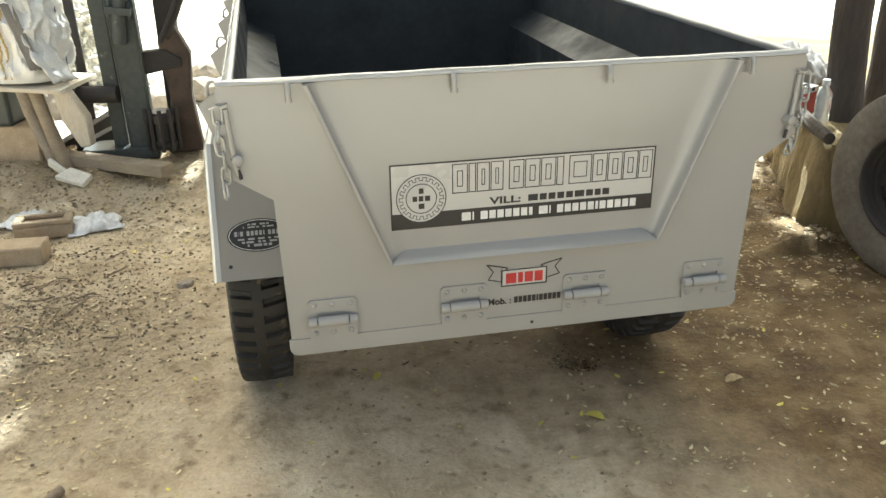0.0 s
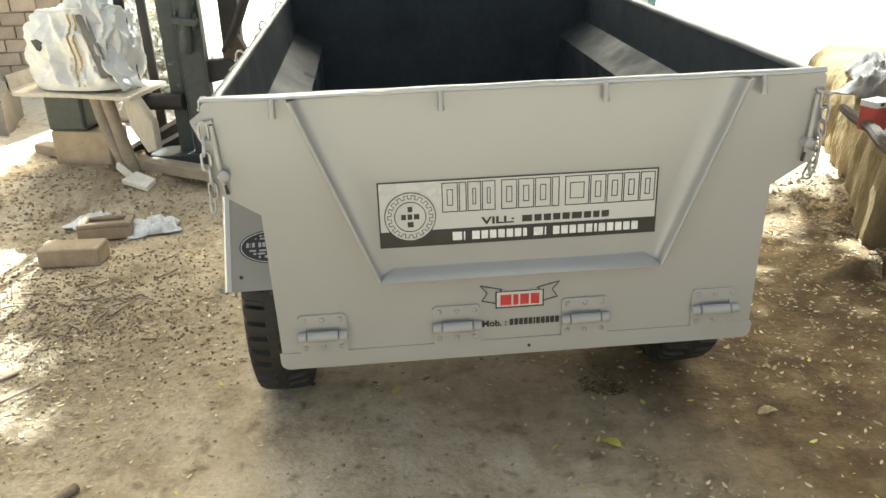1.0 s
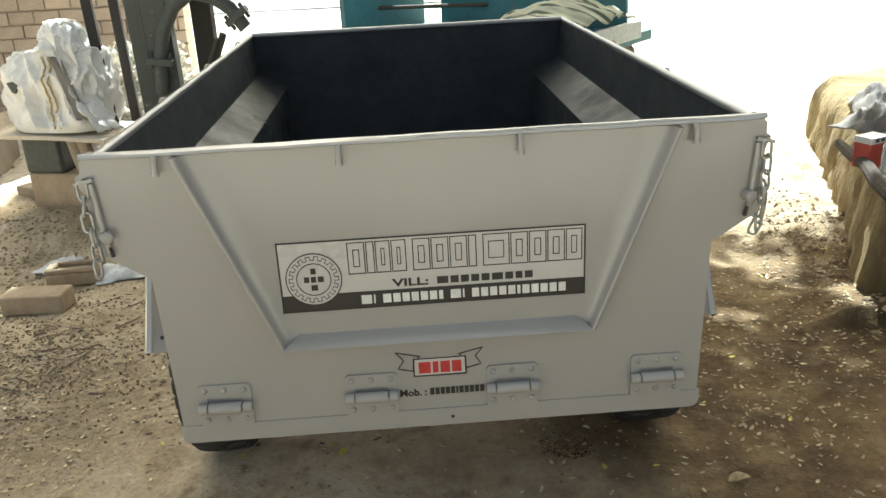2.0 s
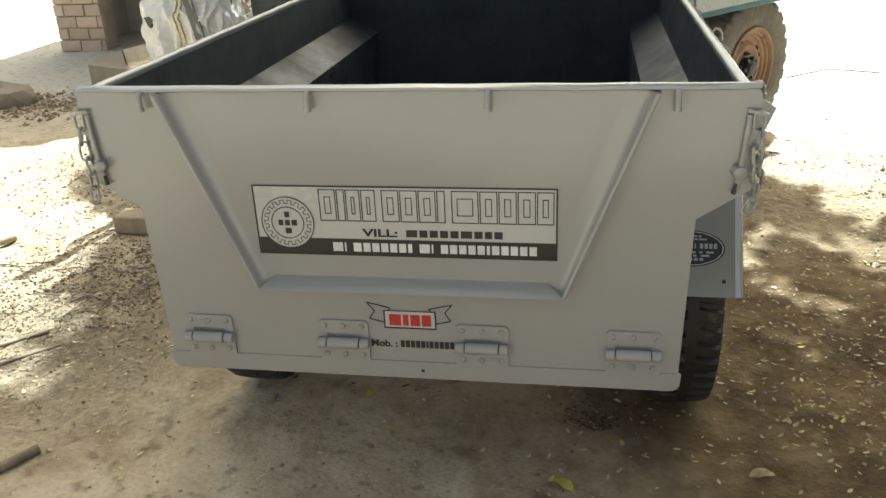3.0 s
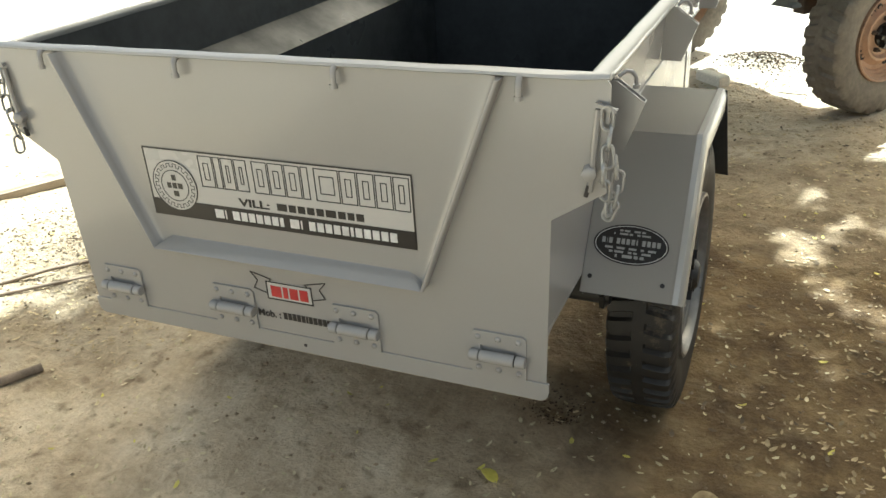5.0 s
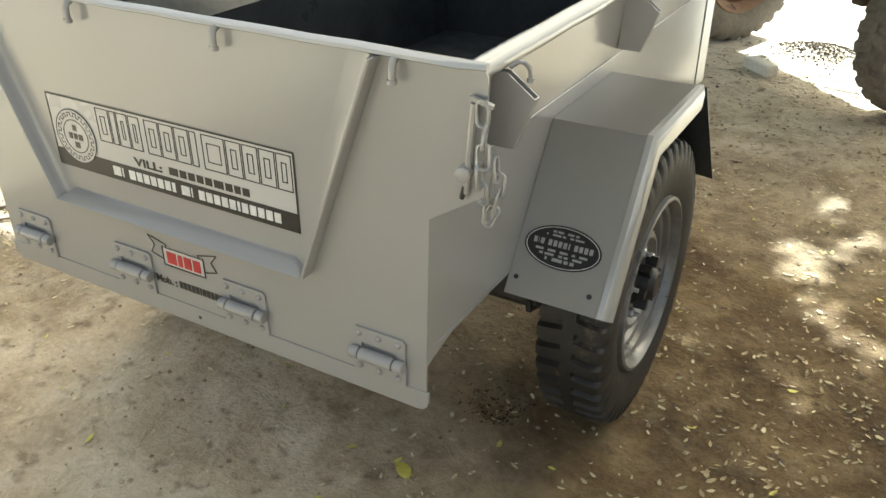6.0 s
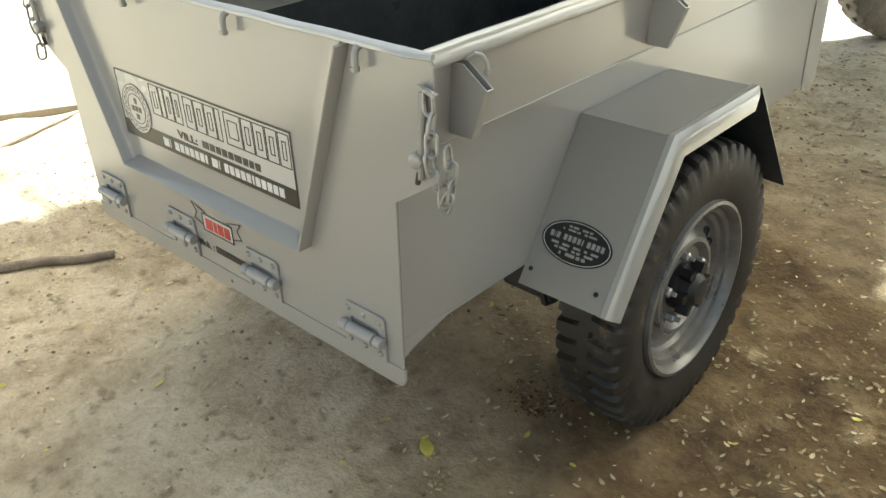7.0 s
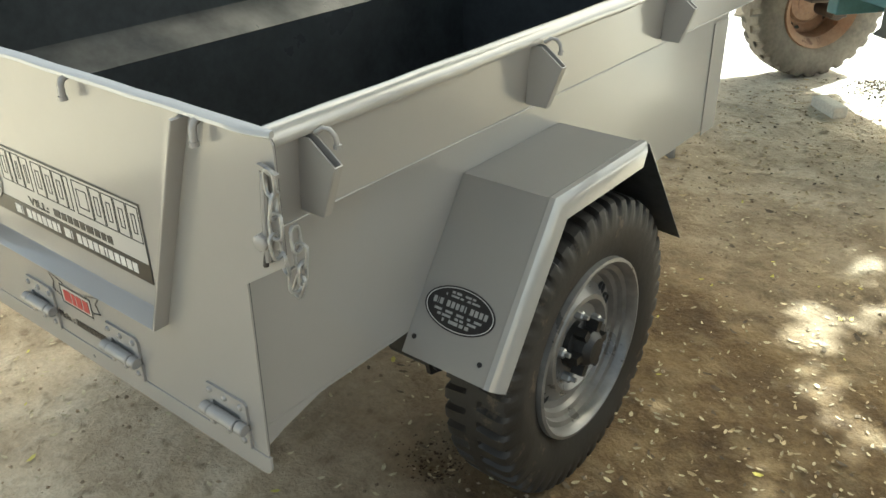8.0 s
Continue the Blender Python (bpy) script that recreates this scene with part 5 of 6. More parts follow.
def build_engine():
    t = thing("covered_engine", pose(-1.559, 2.924, 0.15, 0, 0, -14) @ SHRINK, "small green engine under a white woven sack", "engine")
    part("crankcase", Shape().box((-0.12, 0, 0.30), (0.24, 0.24, 0.20)), GREEN, t, bevel=0.02)
    part("brick_base", Shape().box((-0.06, 0, 0.10), (0.36, 0.22, 0.20)), BRICK, t, bevel=0.01)
    for pts, r, mat in (([(0.07, -0.08, 0.41), (0.10, -0.09, 0.27), (0.16, -0.10, 0.12), (0.20, -0.10, -0.02)], 0.036, STONE), ([(0.16, -0.12, 0.41), (0.20, -0.13, 0.25), (0.25, -0.15, 0.10), (0.30, -0.16, -0.02)], 0.034, WOOD)):
        part("support_leg", Shape().tube(pts, [r * 1.1, r, r * 1.15, r * 0.9], 9), mat, t, "crooked pale log under the tray", smooth=60)
    slab = Shape().prism([(0.27, 0.41), (0.34, 0.42), (0.44, 0.26), (0.44, 0.11), (0.38, 0.10), (0.30, 0.24)], -0.15, -0.08)
    part("leaning_slab", slab, PALE_WOOD, t, "pale broken slab leaning under the tray", bevel=0.008)
    tray = Shape()
    pts = [(-0.37, 0.52), (-0.365, 0.45), (-0.35, 0.432), (0.0, 0.426), (0.36, 0.410)]
    tray.prism(pts + [(x + 0.006, z - 0.02) for x, z in reversed(pts)], -0.22, 0.22)
    part("tray", tray, PALE_WOOD, t, "pale tray board under the sack", bevel=0.003)


build_engine()


def draped(parent, name, rows, cols, at, mat, label=""):
    """A crumpled sheet with thickness; at(u, v) gives its points, u and v from 0 to 1."""
    vs = [at(i / (cols - 1), j / (rows - 1)) for j in range(rows) for i in range(cols)]
    fs = [(j * cols + i, j * cols + i + 1, (j + 1) * cols + i + 1, (j + 1) * cols + i) for j in range(rows - 1) for i in range(cols - 1)]
    ob = part(name, Shape().add(vs, fs), mat, parent, label, smooth=50)
    so = ob.modifiers.new("thick", "SOLIDIFY")
    so.thickness = 0.004
    return ob


def build_sack():
    """A woven sack standing on the tray: square below, one low shoulder, its mouth gathered high and folded over."""
    n, k = 160, 70
    prof = [(0.0, -0.30, 0.27, 0.20), (0.04, -0.325, 0.295, 0.215), (0.20, -0.325, 0.30, 0.215), (0.34, -0.31, 0.285, 0.20), (0.42, -0.27, 0.265, 0.18), (0.455, -0.21, 0.25, 0.16), (0.475, -0.10, 0.225, 0.14), (0.50, -0.03, 0.205, 0.13), (0.55, -0.02, 0.19, 0.12), (0.59, -0.01, 0.17, 0.10), (0.612, 0.02, 0.15, 0.06), (0.62, 0.06, 0.11, 0.02)]
    def ring(z):
        for a, b in zip(prof, prof[1:]):
            if z <= b[0]:
                u = (z - a[0]) / (b[0] - a[0])
                return [p + (q - p) * u for p, q in zip(a, b)]
        return list(prof[-1])
    vs = []
    for j in range(k):
        z = 0.62 * j / (k - 1)
        _, l, r, d = ring(z)
        for i in range(n):
            w = 2 * math.pi * i / n
            c, s_ = math.cos(w), math.sin(w)
            e = (abs(c) ** 3.0 + abs(s_) ** 3.0) ** (-1 / 3.0)
            x, y = (l + r) / 2 + (r - l) / 2 * c * e, d * s_ * e
            q = Vector((x * 5.5, y * 5.5, z * 3.2))
            crease = 0.030 * (0.5 - abs(noise.noise(q)) * 2.0) + 0.028 * (0.5 - abs(noise.noise(q * 2.4 + Vector((7, 0, 0)))) * 2.0) + 0.014 * noise.noise(q * 7)
            crease *= min(1.0, z / 0.05) * (1.0 if z < 0.62 else 0.6)
            vs.append((x + crease * c, y + crease * s_ - 0.02 * (z > 0.45), z + 0.4 * crease + 0.02 * noise.noise(Vector((x * 9, y * 9, 3))) * (z > 0.3)))
    fs = [(j * n + i, j * n + (i + 1) % n, (j + 1) * n + (i + 1) % n, (j + 1) * n + i) for j in range(k - 1) for i in range(n)]
    fs += [tuple(range(n - 1, -1, -1)), tuple((k - 1) * n + i for i in range(n))]
    t = part("white_sack", Shape().add(vs, fs), SACK, at=pose(-1.533, 2.924, 0.585, 0, 0, -14) @ Matrix.Diagonal((0.86, 0.90, 0.87, 1)), smooth=28)
    tagged(t, "crumpled dirty white woven sack with ochre stripes, draped over the engine", "sack")
    for off in (-0.018, 0.018):
        s = Shape()
        row = [Vector(vs[j * n + int(n * 0.79)]) + Vector((off + 0.008 * math.sin(j * 0.35), -0.005, 0)) for j in range(3, k - 22)]
        for a, b in zip(row, row[1:]):
            s.add([a + Vector((-0.005, 0, 0)), a + Vector((0.005, 0, 0)), b + Vector((0.005, 0, 0)), b + Vector((-0.005, 0, 0))], [(0, 1, 2, 3)])
        st = part("stripe", s, SACK_LINE, t, "ochre printed stripe", smooth=80)
        so = st.modifiers.new("thick", "SOLIDIFY")
        so.thickness = 0.006
    p = Vector(vs[30 * n + int(n * 0.675)])
    tear = Shape().prism([(-0.036, 0.024), (0.0, 0.03), (0.036, 0.012), (0.006, -0.038), (-0.010, -0.03)], -0.012, 0.006, "xz", 0, Matrix.Translation(p))
    part("tear", tear, GREEN, t, "torn hole showing green beneath")
    # the mouth folded over to the front, and a torn side hanging down
    def mouth(u, v):
        q = Vector((u * 5, v * 3, 8.0))
        return (-0.01 + 0.22 * u + 0.03 * v, -0.10 - 0.06 * math.sin(v * 2.4) - 0.03 * abs(noise.noise(q)), 0.625 - 0.15 * v ** 1.4 * (0.5 + u) - 0.05 * (2 * u - 1) ** 2 + 0.03 * noise.noise(q * 1.7))
    draped(t, "folded_mouth", 12, 26, mouth, SACK)
    def side(u, v):
        q = Vector((u * 4, v * 6, 21.0))
        return (0.14 + 0.17 * v + 0.09 * u - 0.05 * math.sin(v * 3.1), -0.19 + 0.12 * u - 0.045 * abs(noise.noise(q)) * 2, 0.57 - 0.57 * v - 0.10 * u * (1 - v) + 0.03 * noise.noise(q * 1.3))
    draped(t, "torn_side", 30, 14, side, SACK, "torn flap of sacking hanging over the tray's edge")
    # same sacking in dark cloth, the shade put into its colour
    def inner(u, v):
        q = Vector((u * 4, v * 5, 33.0))
        return (0.10 + 0.10 * v + 0.06 * u, -0.215 + 0.02 * u - 0.02 * abs(noise.noise(q)), 0.44 - 0.36 * v + 0.02 * noise.noise(q))
    draped(t, "shaded_fold", 16, 8, inner, CLOTH, "inner fold of the sacking, coloured grey for its shade")


build_sack()

# rubble behind the posts
def rock(seed, size, mat, at, label, category="stone", group=""):
    me = bpy.data.meshes.new("rock")
    bm = bmesh.new()
    bmesh.ops.create_icosphere(bm, subdivisions=2, radius=1.0)
    for v in bm.verts:
        k = 1 + 0.28 * noise.noise(v.co * 1.4 + Vector((seed, 0, 0))) + 0.1 * noise.noise(v.co * 4 + Vector((0, seed, 0)))
        v.co = Vector((v.co.x * size[0], v.co.y * size[1], v.co.z * size[2])) * k
    bm.to_mesh(me)
    bm.free()
    me.materials.append(mat)
    ob = part("rock", me, [], at=at)
    ob.name = "stone"
    return tagged(ob, label, category, group)


rnd = random.Random(21)
for i in range(16):
    x, y = rnd.uniform(-2.2, -0.4), rnd.uniform(4.5, 5.9)
    sz = rnd.uniform(0.06, 0.15)
    rock(i * 3.1, (sz * 1.3, sz, sz * 0.7), STONE, pose(x, y, sz * 0.4, 0, 0, rnd.uniform(0, 180)), "pale dusty rubble stone behind the machines", "stone", "rubble stones")
rock(71, (0.035, 0.028, 0.02), STONE, pose(-0.66, 1.45, gz(-0.66, 1.45) + 0.008, 0, 0, 20), "small brown stone lying on the earth")
rock(50, (0.24, 0.17, 0.12), STONE, pose(-3.85, 4.2, 0.06, 0, 0, 20), "grey rounded stone on a soil heap")

ob = part("stone_block", rough_box([(-3.42, 5.02), (-3.27, 4.47), (-2.62, 4.22), (-2.76, 4.85)], -0.02, 0.25, 0.06, 0.012, 3.0), STONE, smooth=50)
tagged(ob, "worn dusty stone block before the brick wall", "stone")

# loose bricks and scraps on the ground
def loose_brick(at, size, label, frog=False):
    s = Shape()
    x, y, z = size
    if frog:
        s.box((0, 0, z * 0.36), (x, y, z * 0.72))
        for c, d in (((0, y * 0.42, z * 0.86), (x, y * 0.16, z * 0.28)), ((0, -y * 0.42, z * 0.86), (x, y * 0.16, z * 0.28)), ((x * 0.42, 0, z * 0.86), (x * 0.16, y * 0.68, z * 0.28)), ((-x * 0.42, 0, z * 0.86), (x * 0.16, y * 0.68, z * 0.28))):
            s.box(c, d)
    else:
        s.box((0, 0, z / 2), size)
    ob = part("loose_brick", s, BRICK, at=at, bevel=0.008)
    return tagged(ob, label, "brick", "loose bricks")


loose_brick(pose(-1.395, 1.84, gz(-1.395, 1.84), 0, 0, -2), (0.27, 0.13, 0.085), "dusty brown brick lying flat on the earth")
loose_brick(pose(-1.335, 2.135, gz(-1.335, 2.135), 0, 0, 4), (0.25, 0.12, 0.085), "dusty brick lying flat with its hollow upward", True)
ob = part("broken_slab", Shape().prism([(0, 0), (0.17, 0.0), (0.16, 0.085), (0.02, 0.095)], 0, 0.03, "xy"), CONC, at=pose(-1.36, 2.54, gz(-1.36, 2.54) + 0.02, 14, 8, -30), bevel=0.006)
tagged(ob, "pale broken concrete piece tilted on the soil", "rubble")
ob = part("broken_slab", Shape().box((0, 0, 0), (0.11, 0.022, 0.05)), CONC, at=pose(-1.36, 2.62, gz(-1.36, 2.62) + 0.05, 20, 30, -30), bevel=0.006)
tagged(ob, "pale splinter of concrete leaning on a larger piece", "rubble")
cloth_heap("plastic_bag", pose(-1.13, 2.17, gz(-1.13, 2.17), 0, 0, 20), (0.12, 0.09, 0.06), 12.0, PLASTIC, "crumpled white plastic bag on the earth", "bag")
cloth_heap("plastic_bag", pose(-1.46, 2.30, gz(-1.46, 2.30), 0, 0, 60), (0.12, 0.07, 0.03), 16.0, PLASTIC, "flattened scrap of white plastic on the earth", "bag")
ob = part("concrete_brick", Shape().box((0, 0, 0.035), (0.21, 0.08, 0.065)), CONC, at=pose(0.625, 3.86, 0.0, 0, 0, -42), bevel=0.008)
tagged(ob, "pale concrete brick lying in the sun's edge", "brick")

# sticks and a board on the ground
def stick(pts, r, label, mat=TWIG):
    ob = part("stick", Shape().tube([(x, y, gz(x, y) + r * 0.8 + h) for x, y, h in pts], [r * (1 - 0.25 * i / len(pts)) for i in range(len(pts))], 8), mat, smooth=60)
    return tagged(ob, label, "stick", "sticks on the ground")


stick([(-1.10, -0.12, 0), (-1.0, 0.03, 0.004), (-0.94, 0.11, 0), (-0.87, 0.22, 0)], 0.017, "weathered grey stick lying on the earth")
stick([(-2.20, 0.25, 0), (-2.25, 0.5, 0.01), (-2.38, 0.86, 0)], 0.011, "thin dry stick lying across the earth")
stick([(-1.55, 0.55, 0), (-1.40, 0.75, 0.01), (-1.28, 0.88, 0)], 0.008, "thin dry twig on the earth")
stick([(-1.50, 0.50, 0), (-1.36, 0.62, 0.006), (-1.18, 0.80, 0)], 0.007, "thin dark twig on the earth")
stick([(1.95, 5.0, 0), (2.35, 5.25, 0.02), (2.7, 5.2, 0)], 0.006, "bare dry branch on the far ground")
ob = part("wooden_plank", Shape().box((0, 0, 0.02), (1.5, 0.05, 0.04)), WOOD, at=pose(-2.42, 0.85, 0.0, 0, 0, 62), bevel=0.003)
tagged(ob, "brown wooden batten lying on the sunlit ground", "batten")
stick([(-2.3, 1.1, 0), (-2.2, 1.28, 0.01), (-2.0, 1.7, 0)], 0.022, "long brown pole lying on the ground", WOOD)


# ---------------------------------------------------------------- litter
def scatter_leaves(name, mat, count, area, size, seed, label, power=1.0):
    rnd = random.Random(seed)
    vs, fs = [], []
    while len(vs) < count * 6:
        x, y = rnd.uniform(area[0], area[1]), rnd.uniform(area[2], area[3])
        if noise.noise(Vector((x * 1.2, y * 1.2, seed))) * 0.5 + 0.5 < rnd.random() * power:
            continue
        a = rnd.uniform(0, 6.283)
        d = Vector((math.cos(a), math.sin(a), rnd.gauss(0, 0.10))).normalized()
        side = d.cross(Vector((rnd.gauss(0, 0.16), rnd.gauss(0, 0.16), 1))).normalized()
        size_ = rnd.uniform(*size)
        wide, p = size_ * rnd.uniform(0.15, 0.24), Vector((x, y, gz(x, y) + 0.003 + rnd.random() * 0.004))
        up = d.cross(side).normalized() * size_ * rnd.uniform(0.02, 0.12)
        n = len(vs)
        vs += [tuple(p), tuple(p + d * size_ * 0.3 + side * wide + up), tuple(p + d * size_ * 0.75 + side * wide * 0.8 + up), tuple(p + d * size_), tuple(p + d * size_ * 0.75 - side * wide * 0.8 + up), tuple(p + d * size_ * 0.3 - side * wide + up)]
        fs += [(n, n + 1, n + 5), (n + 1, n + 2, n + 4, n + 5), (n + 2, n + 3, n + 4)]
    me = bpy.data.meshes.new(name)
    me.from_pydata(vs, [], fs)
    me.materials.append(mat)
    tagged(new(name, me), label, "leaf litter", kind="stuff")


scatter_leaves("dry_leaves", LEAF_DRY, 5200, (-2.4, 2.6, -1.2, 3.8), (0.009, 0.026), 1, "small pale dry leaflets scattered on the earth", 0.75)
scatter_leaves("dry_leaves_on_litter", LEAF_BROWN, 1500, (1.2, 2.4, 0.5, 3.2), (0.011, 0.030), 2, "dry leaf litter lying thick on the earth")
scatter_leaves("leaves_beyond", LEAF_BROWN, 900, (0.2, 2.1, 2.2, 4.4), (0.016, 0.042), 8, "brown leaf litter on the shaded ground past the wheel", 0.9)
scatter_leaves("dark_leaves", LEAF_DARK, 900, (-1.9, 2.1, 0.6, 4.2), (0.014, 0.036), 9, "dark rotted leaf bits trodden into the earth", 0.9)
scatter_leaves("yellow_leaves", LEAF_YELLOW, 170, (-2.0, 2.4, -1.2, 2.6), (0.014, 0.034), 3, "small fallen yellow leaves on the earth")


def scatter_clods(name, count, area, size, seed, label, mat=CLOD, centre=None):
    rnd = random.Random(seed)
    vs, fs = [], []
    base = [(1, 0, 0), (0, 1, 0), (-1, 0, 0), (0, -1, 0), (0, 0, 1), (0, 0, -1)]
    tri = [(0, 1, 4), (1, 2, 4), (2, 3, 4), (3, 0, 4), (1, 0, 5), (2, 1, 5), (3, 2, 5), (0, 3, 5)]
    for _ in range(count):
        if centre:
            x, y = rnd.gauss(centre[0], centre[2]), rnd.gauss(centre[1], centre[3])
        else:
            x, y = rnd.uniform(area[0], area[1]), rnd.uniform(area[2], area[3])
        s = size[0] + (size[1] - size[0]) * rnd.random() ** 3
        z = gz(x, y)
        n = len(vs)
        a = rnd.uniform(0, 6.28)
        for bx, by, bz in base:
            k = s * rnd.uniform(0.6, 1.2)
            vs.append((x + k * (bx * math.cos(a) - by * math.sin(a)), y + k * (bx * math.sin(a) + by * math.cos(a)), z + 0.25 * s + 0.7 * k * bz))
        fs += [tuple(n + i for i in f) for f in tri]
    me = bpy.data.meshes.new(name)
    me.from_pydata(vs, [], fs)
    me.materials.append(mat)
    tagged(new(name, me), label, "earth clods", kind="stuff")


scatter_clods("earth_clods", 7000, (-2.6, 2.6, -1.2, 4.0), (0.002, 0.010), 4, "small crumbs and clods of dry earth")
scatter_clods("soil_crumbs", 7500, None, (0.0015, 0.009), 5, "dark loose soil crumbs and twigs in a patch", HUMUS, (-1.30, 1.28, 0.36, 0.34))
scatter_clods("hollow_crumbs", 420, None, (0.002, 0.007), 15, "dark soil crumbs and litter in a shallow hollow", DARKER_SOIL, (0.685, 0.62, 0.045, 0.04))
scatter_clods("heap_crumbs", 1600, None, (0.003, 0.011), 16, "dark crumbs on a low soil heap", DARKER_SOIL, (0.86, 4.36, 0.15, 0.10))
scatter_clods("heap_crumbs", 1100, None, (0.005, 0.03), 17, "dusty crumbs of a low soil heap by the stone", CLOD, (-3.58, 4.15, 0.28, 0.22))
scatter_clods("bank_crumbs", 900, None, (0.004, 0.02), 6, "rough earth crumbs at the foot of the bank", CLOD, (2.12, 1.9, 0.12, 0.5))
scatter_clods("shed_crumbs", 3600, None, (0.002, 0.013), 7, "loose soil crumbs before the machines", CLOD, (-1.588, 2.415, 0.55, 0.23))


def scatter_twigs(name, count, centre, length, seed, label):
    """Thin bent twigs lying loosely together."""
    rnd = random.Random(seed)
    s = Shape()
    for _ in range(count):
        x, y = rnd.gauss(centre[0], centre[2]), rnd.gauss(centre[1], centre[3])
        a, L = rnd.uniform(-0.6, 2.0), rnd.uniform(*length)
        pts = []
        for k in range(4):
            px, py = x + L * (k / 3 - 0.5) * math.cos(a), y + L * (k / 3 - 0.5) * math.sin(a)
            a += rnd.gauss(0, 0.12)
            pts.append((px, py, gz(px, py) + 0.004 + 0.006 * rnd.random()))
        s.tube(pts, rnd.uniform(0.0014, 0.0035), 5)
    tagged(part(name, s, TWIG, smooth=60), label, "twigs", kind="stuff")


scatter_twigs("dry_twigs", 55, (-1.30, 1.40, 0.28, 0.26), (0.04, 0.15), 41, "thin dry twigs lying in the loose soil")
scatter_leaves("leaves_on_crumbs", LEAF_BROWN, 1100, (-2.0, -0.5, 0.3, 2.1), (0.012, 0.030), 43, "brown leaf bits lying among the soil crumbs")
scatter_leaves("leaves_in_hollow", LEAF_BROWN, 22, (0.615, 0.755, 0.56, 0.69), (0.010, 0.024), 45, "brown leaf bits in a shallow hollow")
scatter_leaves("leaves_by_machines", LEAF_DRY, 420, (-1.7, -0.4, 2.0, 3.2), (0.014, 0.036), 44, "pale leaf bits and chips before the machines")


def litter_line():
    """A thin curved drift of leaf bits on the earth."""
    rnd = random.Random(61)
    line = [Vector(p) for p in ((0.61, 0.275), (0.69, 0.22), (0.74, 0.14), (0.78, 0.05), (0.86, 0.01), (0.96, -0.02))]
    vs, fs = [], []
    for _ in range(110):
        k = rnd.randrange(5)
        p = line[k].lerp(line[k + 1], rnd.random()) + Vector((rnd.gauss(0, 0.012), rnd.gauss(0, 0.012)))
        a = rnd.uniform(0, 6.283)
        d = Vector((math.cos(a), math.sin(a), rnd.gauss(0, 0.2))).normalized()
        leaf_quad(vs, fs, Vector((p.x, p.y, gz(p.x, p.y) + 0.004)), d, d.cross(Vector((0.1, 0.1, 1))).normalized(), rnd.uniform(0.008, 0.022))
    me = bpy.data.meshes.new("leaf_drift")
    me.from_pydata(vs, [], fs)
    me.materials.append(LEAF_BROWN)
    tagged(new("leaf_drift", me), "thin drift of brown leaf bits on the earth", "leaf litter", kind="stuff")


litter_line()


def brush_heap():
    """Dry pale brush piled behind the posts."""
    rnd = random.Random(52)
    vs, fs = [], []
    for _ in range(2600):
        u = rnd.random()
        x, y = rnd.gauss(-1.80, 0.20), rnd.gauss(5.1, 0.20)
        top = 1.0 * math.exp(-((x + 1.80) / 0.42) ** 4) * (0.75 + 0.4 * noise.noise(Vector((x * 3, 0, 5))))
        p = Vector((x, y, u * max(0.05, top)))
        d = Vector((rnd.gauss(0, 1), rnd.gauss(0, 1), rnd.gauss(0, 0.8))).normalized()
        side = d.cross(Vector((rnd.gauss(0, 1), rnd.gauss(0, 1), 0.5))).normalized()
        leaf_quad(vs, fs, p, d, side, rnd.uniform(0.04, 0.11))
    me = bpy.data.meshes.new("dry_brush")
    me.from_pydata(vs, [], fs)
    me.materials.append(BRUSH)
    tagged(new("dry_brush", me), "heap of dry pale brush behind the iron posts", "brush", kind="stuff")


brush_heap()


def single_leaf(x, y, size, turn, mat, label):
    n = 9
    vs, fs = [], []
    for i in range(n):
        u = i / (n - 1)
        w = 0.27 * math.sin(math.pi * u ** 0.8) * (1 + 0.1 * math.sin(9 * u))
        for s in (-1, 0, 1):
            vs.append((size * (u - 0.5), size * w * s, size * (0.07 * math.sin(3.0 * u) + 0.13 * abs(s) * math.sin(3.1 * u))))
    for i in range(n - 1):
        for k in range(2):
            a = i * 3 + k
            fs.append((a, a + 1, a + 4, a + 3))
    ob = part("fallen_leaf", Shape().add(vs, fs), mat, at=pose(x, y, gz(x, y) + 0.004, 0, 0, turn), smooth=80)
    so = ob.modifiers.new("thick", "SOLIDIFY")
    so.thickness = 0.0008
    return tagged(ob, label, "leaf", "fallen leaves")


single_leaf(0.615, 0.262, 0.064, 150, LEAF_YELLOW, "fresh yellow-green leaf lying on the earth")
single_leaf(1.125, 0.372, 0.07, 10, LEAF_BROWN, "curled brown dry leaf lying on the earth")
single_leaf(0.01, 0.61, 0.045, 60, LEAF_YELLOW, "small yellow leaf lying on the earth")


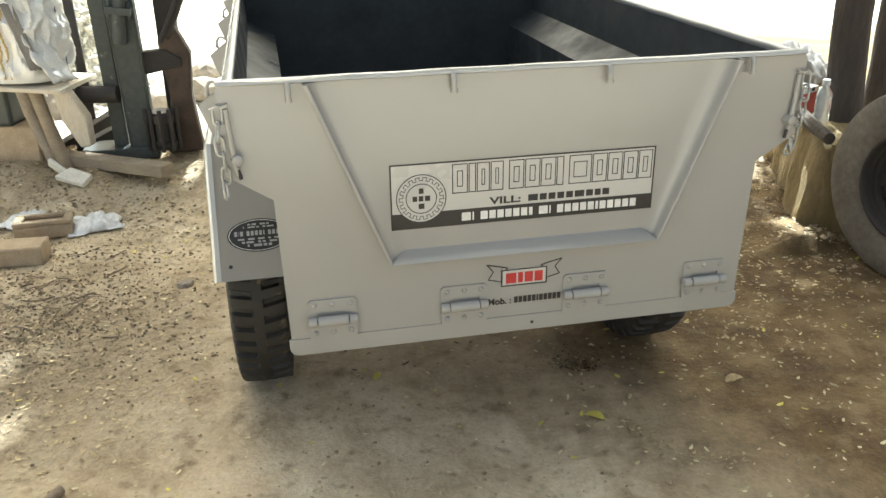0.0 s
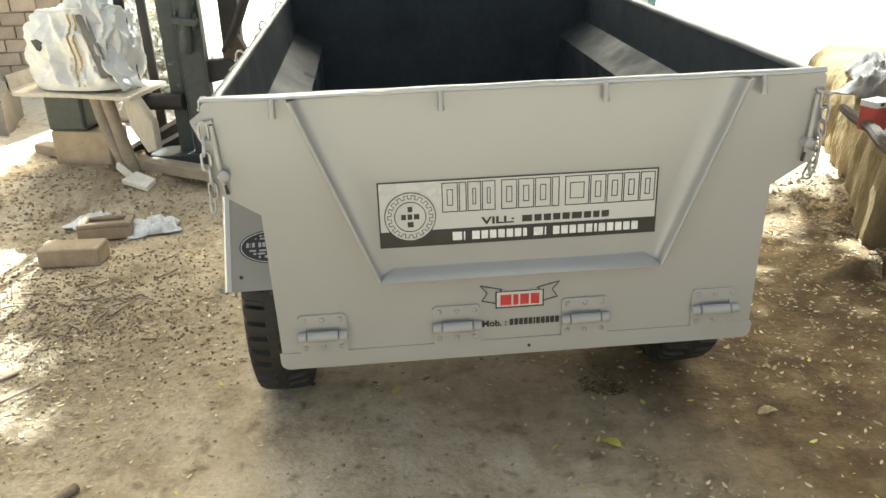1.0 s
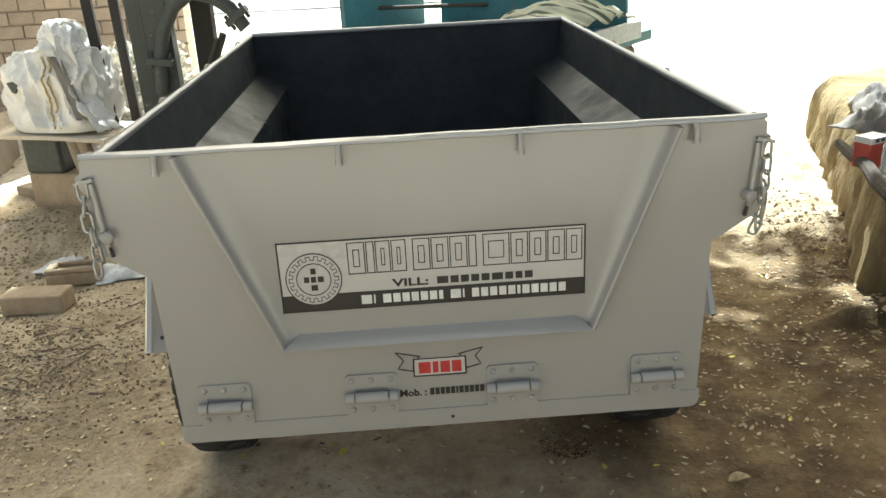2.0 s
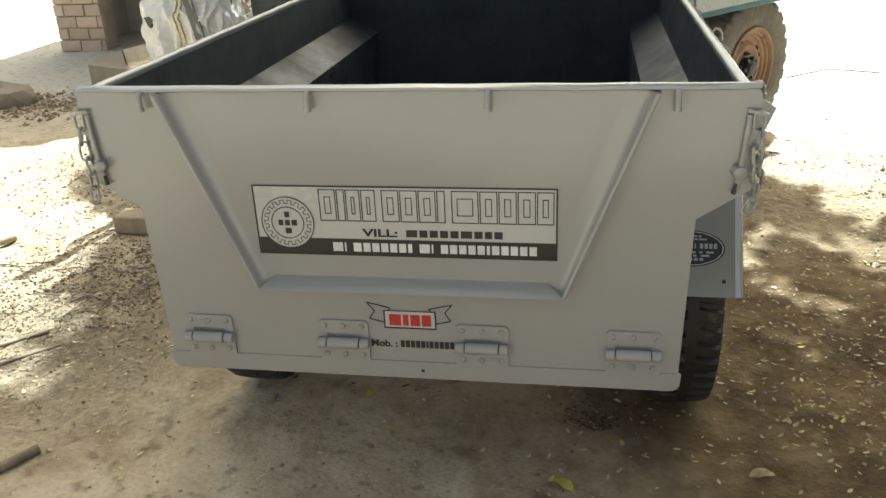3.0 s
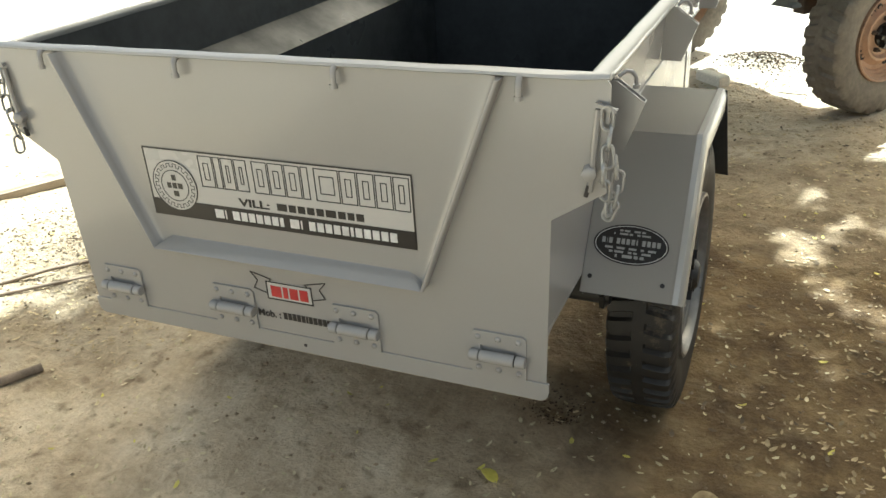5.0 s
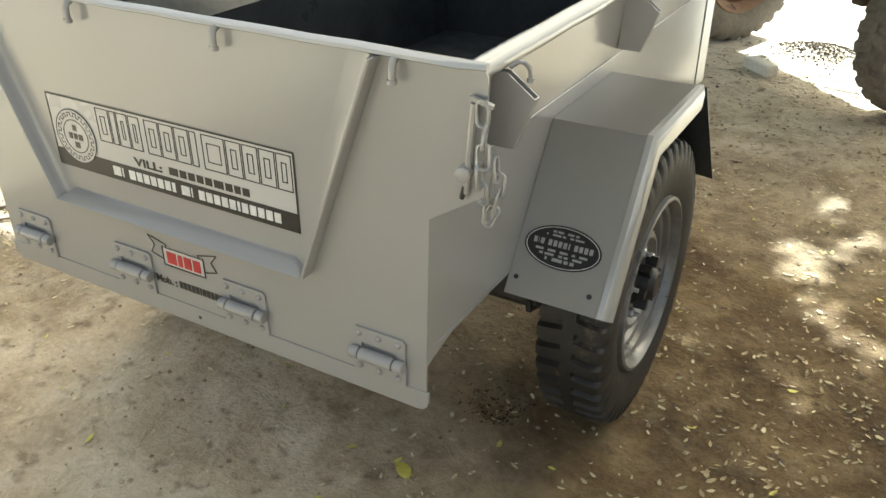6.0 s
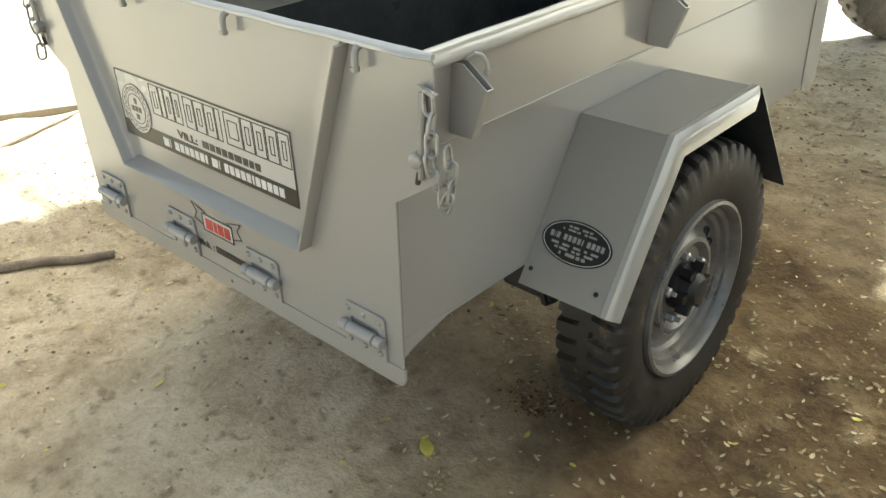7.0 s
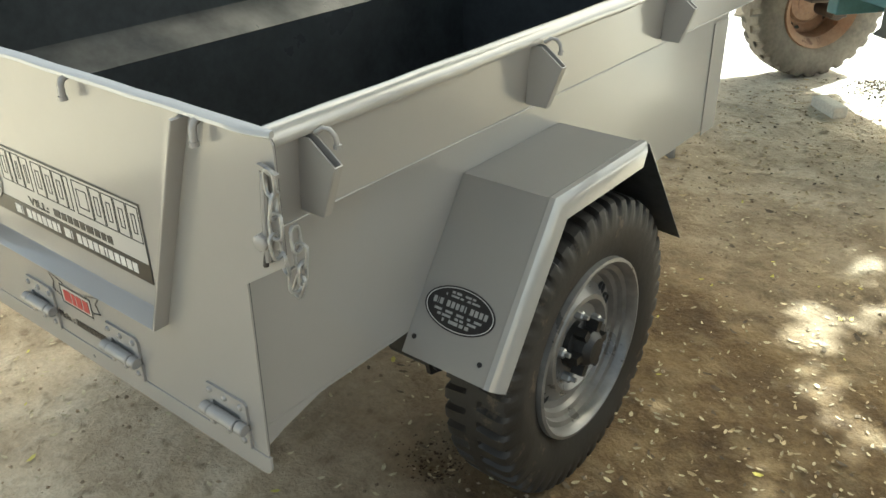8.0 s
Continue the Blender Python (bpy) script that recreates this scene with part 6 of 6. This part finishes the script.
# ---------------------------------------------------------------- brick wall with a doorway
def build_brick_wall():
    y0, thick = 6.40, 0.23
    core = Shape()
    spans = [(-4.79, -4.27), (-3.66, -1.75)]
    for a, b in spans:
        core.box(((a + b) / 2, y0 + thick / 2, 1.2), (b - a - 0.02, thick - 0.02, 2.44))
    core.box((-3.27, y0 + thick / 2, 2.52), (3.04, thick - 0.02, 0.2))
    # unseen upper storey and roof slab, added to shade the yard's left
    core.box((-2.80, y0 + thick / 2, 3.45), (1.70, thick - 0.02, 1.7)).box((-2.80, y0 + 1.3, 4.36), (1.76, 2.9, 0.12))
    wall = part("wall_brick", core, MORTAR)
    tagged(wall, "weathered yellow-brown brick wall with a dark doorway", "wall", kind="structure")
    inside = Shape()
    inside.box((-3.5, y0 + 1.3, 1.2), (2.7, 0.1, 2.4)).box((-4.78, y0 + 1.2, 1.2), (0.1, 2.0, 2.4)).box((-2.05, y0 + 1.2, 1.2), (0.1, 2.0, 2.4)).box((-3.42, y0 + 1.15, 2.45), (2.9, 2.4, 0.1))
    tagged(part("wall_room", inside, CONC), "plain room walls behind the doorway", "wall", kind="structure")
    shapes = {}
    def brick_mesh(length):
        key = round(length, 3)
        if key not in shapes:
            s = Shape()
            x, y, z = length / 2, 0.03, 0.054
            c = 0.005
            vs = [(-x, y, -z), (x, y, -z), (x, y, z), (-x, y, z), (-x, -y + c, -z), (x, -y + c, -z), (x, -y + c, z), (-x, -y + c, z), (-x + c, -y, -z + c), (x - c, -y, -z + c), (x - c, -y, z - c), (-x + c, -y, z - c)]
            fs = [(8, 9, 10, 11), (4, 5, 9, 8), (5, 6, 10, 9), (6, 7, 11, 10), (7, 4, 8, 11), (0, 4, 7, 3), (1, 2, 6, 5), (0, 1, 5, 4), (3, 7, 6, 2)]
            shapes[key] = s.add(vs, fs).mesh("brick", [OLD_BRICK], 0)
        return shapes[key]
    rnd = random.Random(3)
    upper = Shape()
    for row in range(36):
        z = 0.06 + 0.118 * row
        for a, b in (spans if row < 20 else [(-3.65, -1.95)]):
            x = a
            first = True
            while x < b - 0.02:
                L = 0.115 if (first and row % 2) else 0.23
                L = min(L, b - x)
                first = False
                cx = x + L / 2
                if L > 0.05:
                    if row < 15:
                        part("brick", brick_mesh(round(L - 0.010, 3)), [], wall, at=pose(cx, y0 + 0.012 + rnd.uniform(-0.006, 0.006), z + rnd.uniform(-0.003, 0.003), rnd.uniform(-1, 1), 0, rnd.uniform(-1.5, 1.5)))
                    else:
                        upper.box((cx, y0 + 0.02, z), (L - 0.010, 0.06, 0.108))
                x += L
    # bricks above the view; the topmost rows only face the added storey
    part("upper_bricks", upper, OLD_BRICK, wall, smooth=0)


build_brick_wall()
# far lane beyond the yard
ob = part("road", Shape().box((2.0, 19.0, 0.015), (60, 5.0, 0.03)), ASPHALT)
tagged(ob, "pale dusty lane beyond the yard", "road", kind="structure")
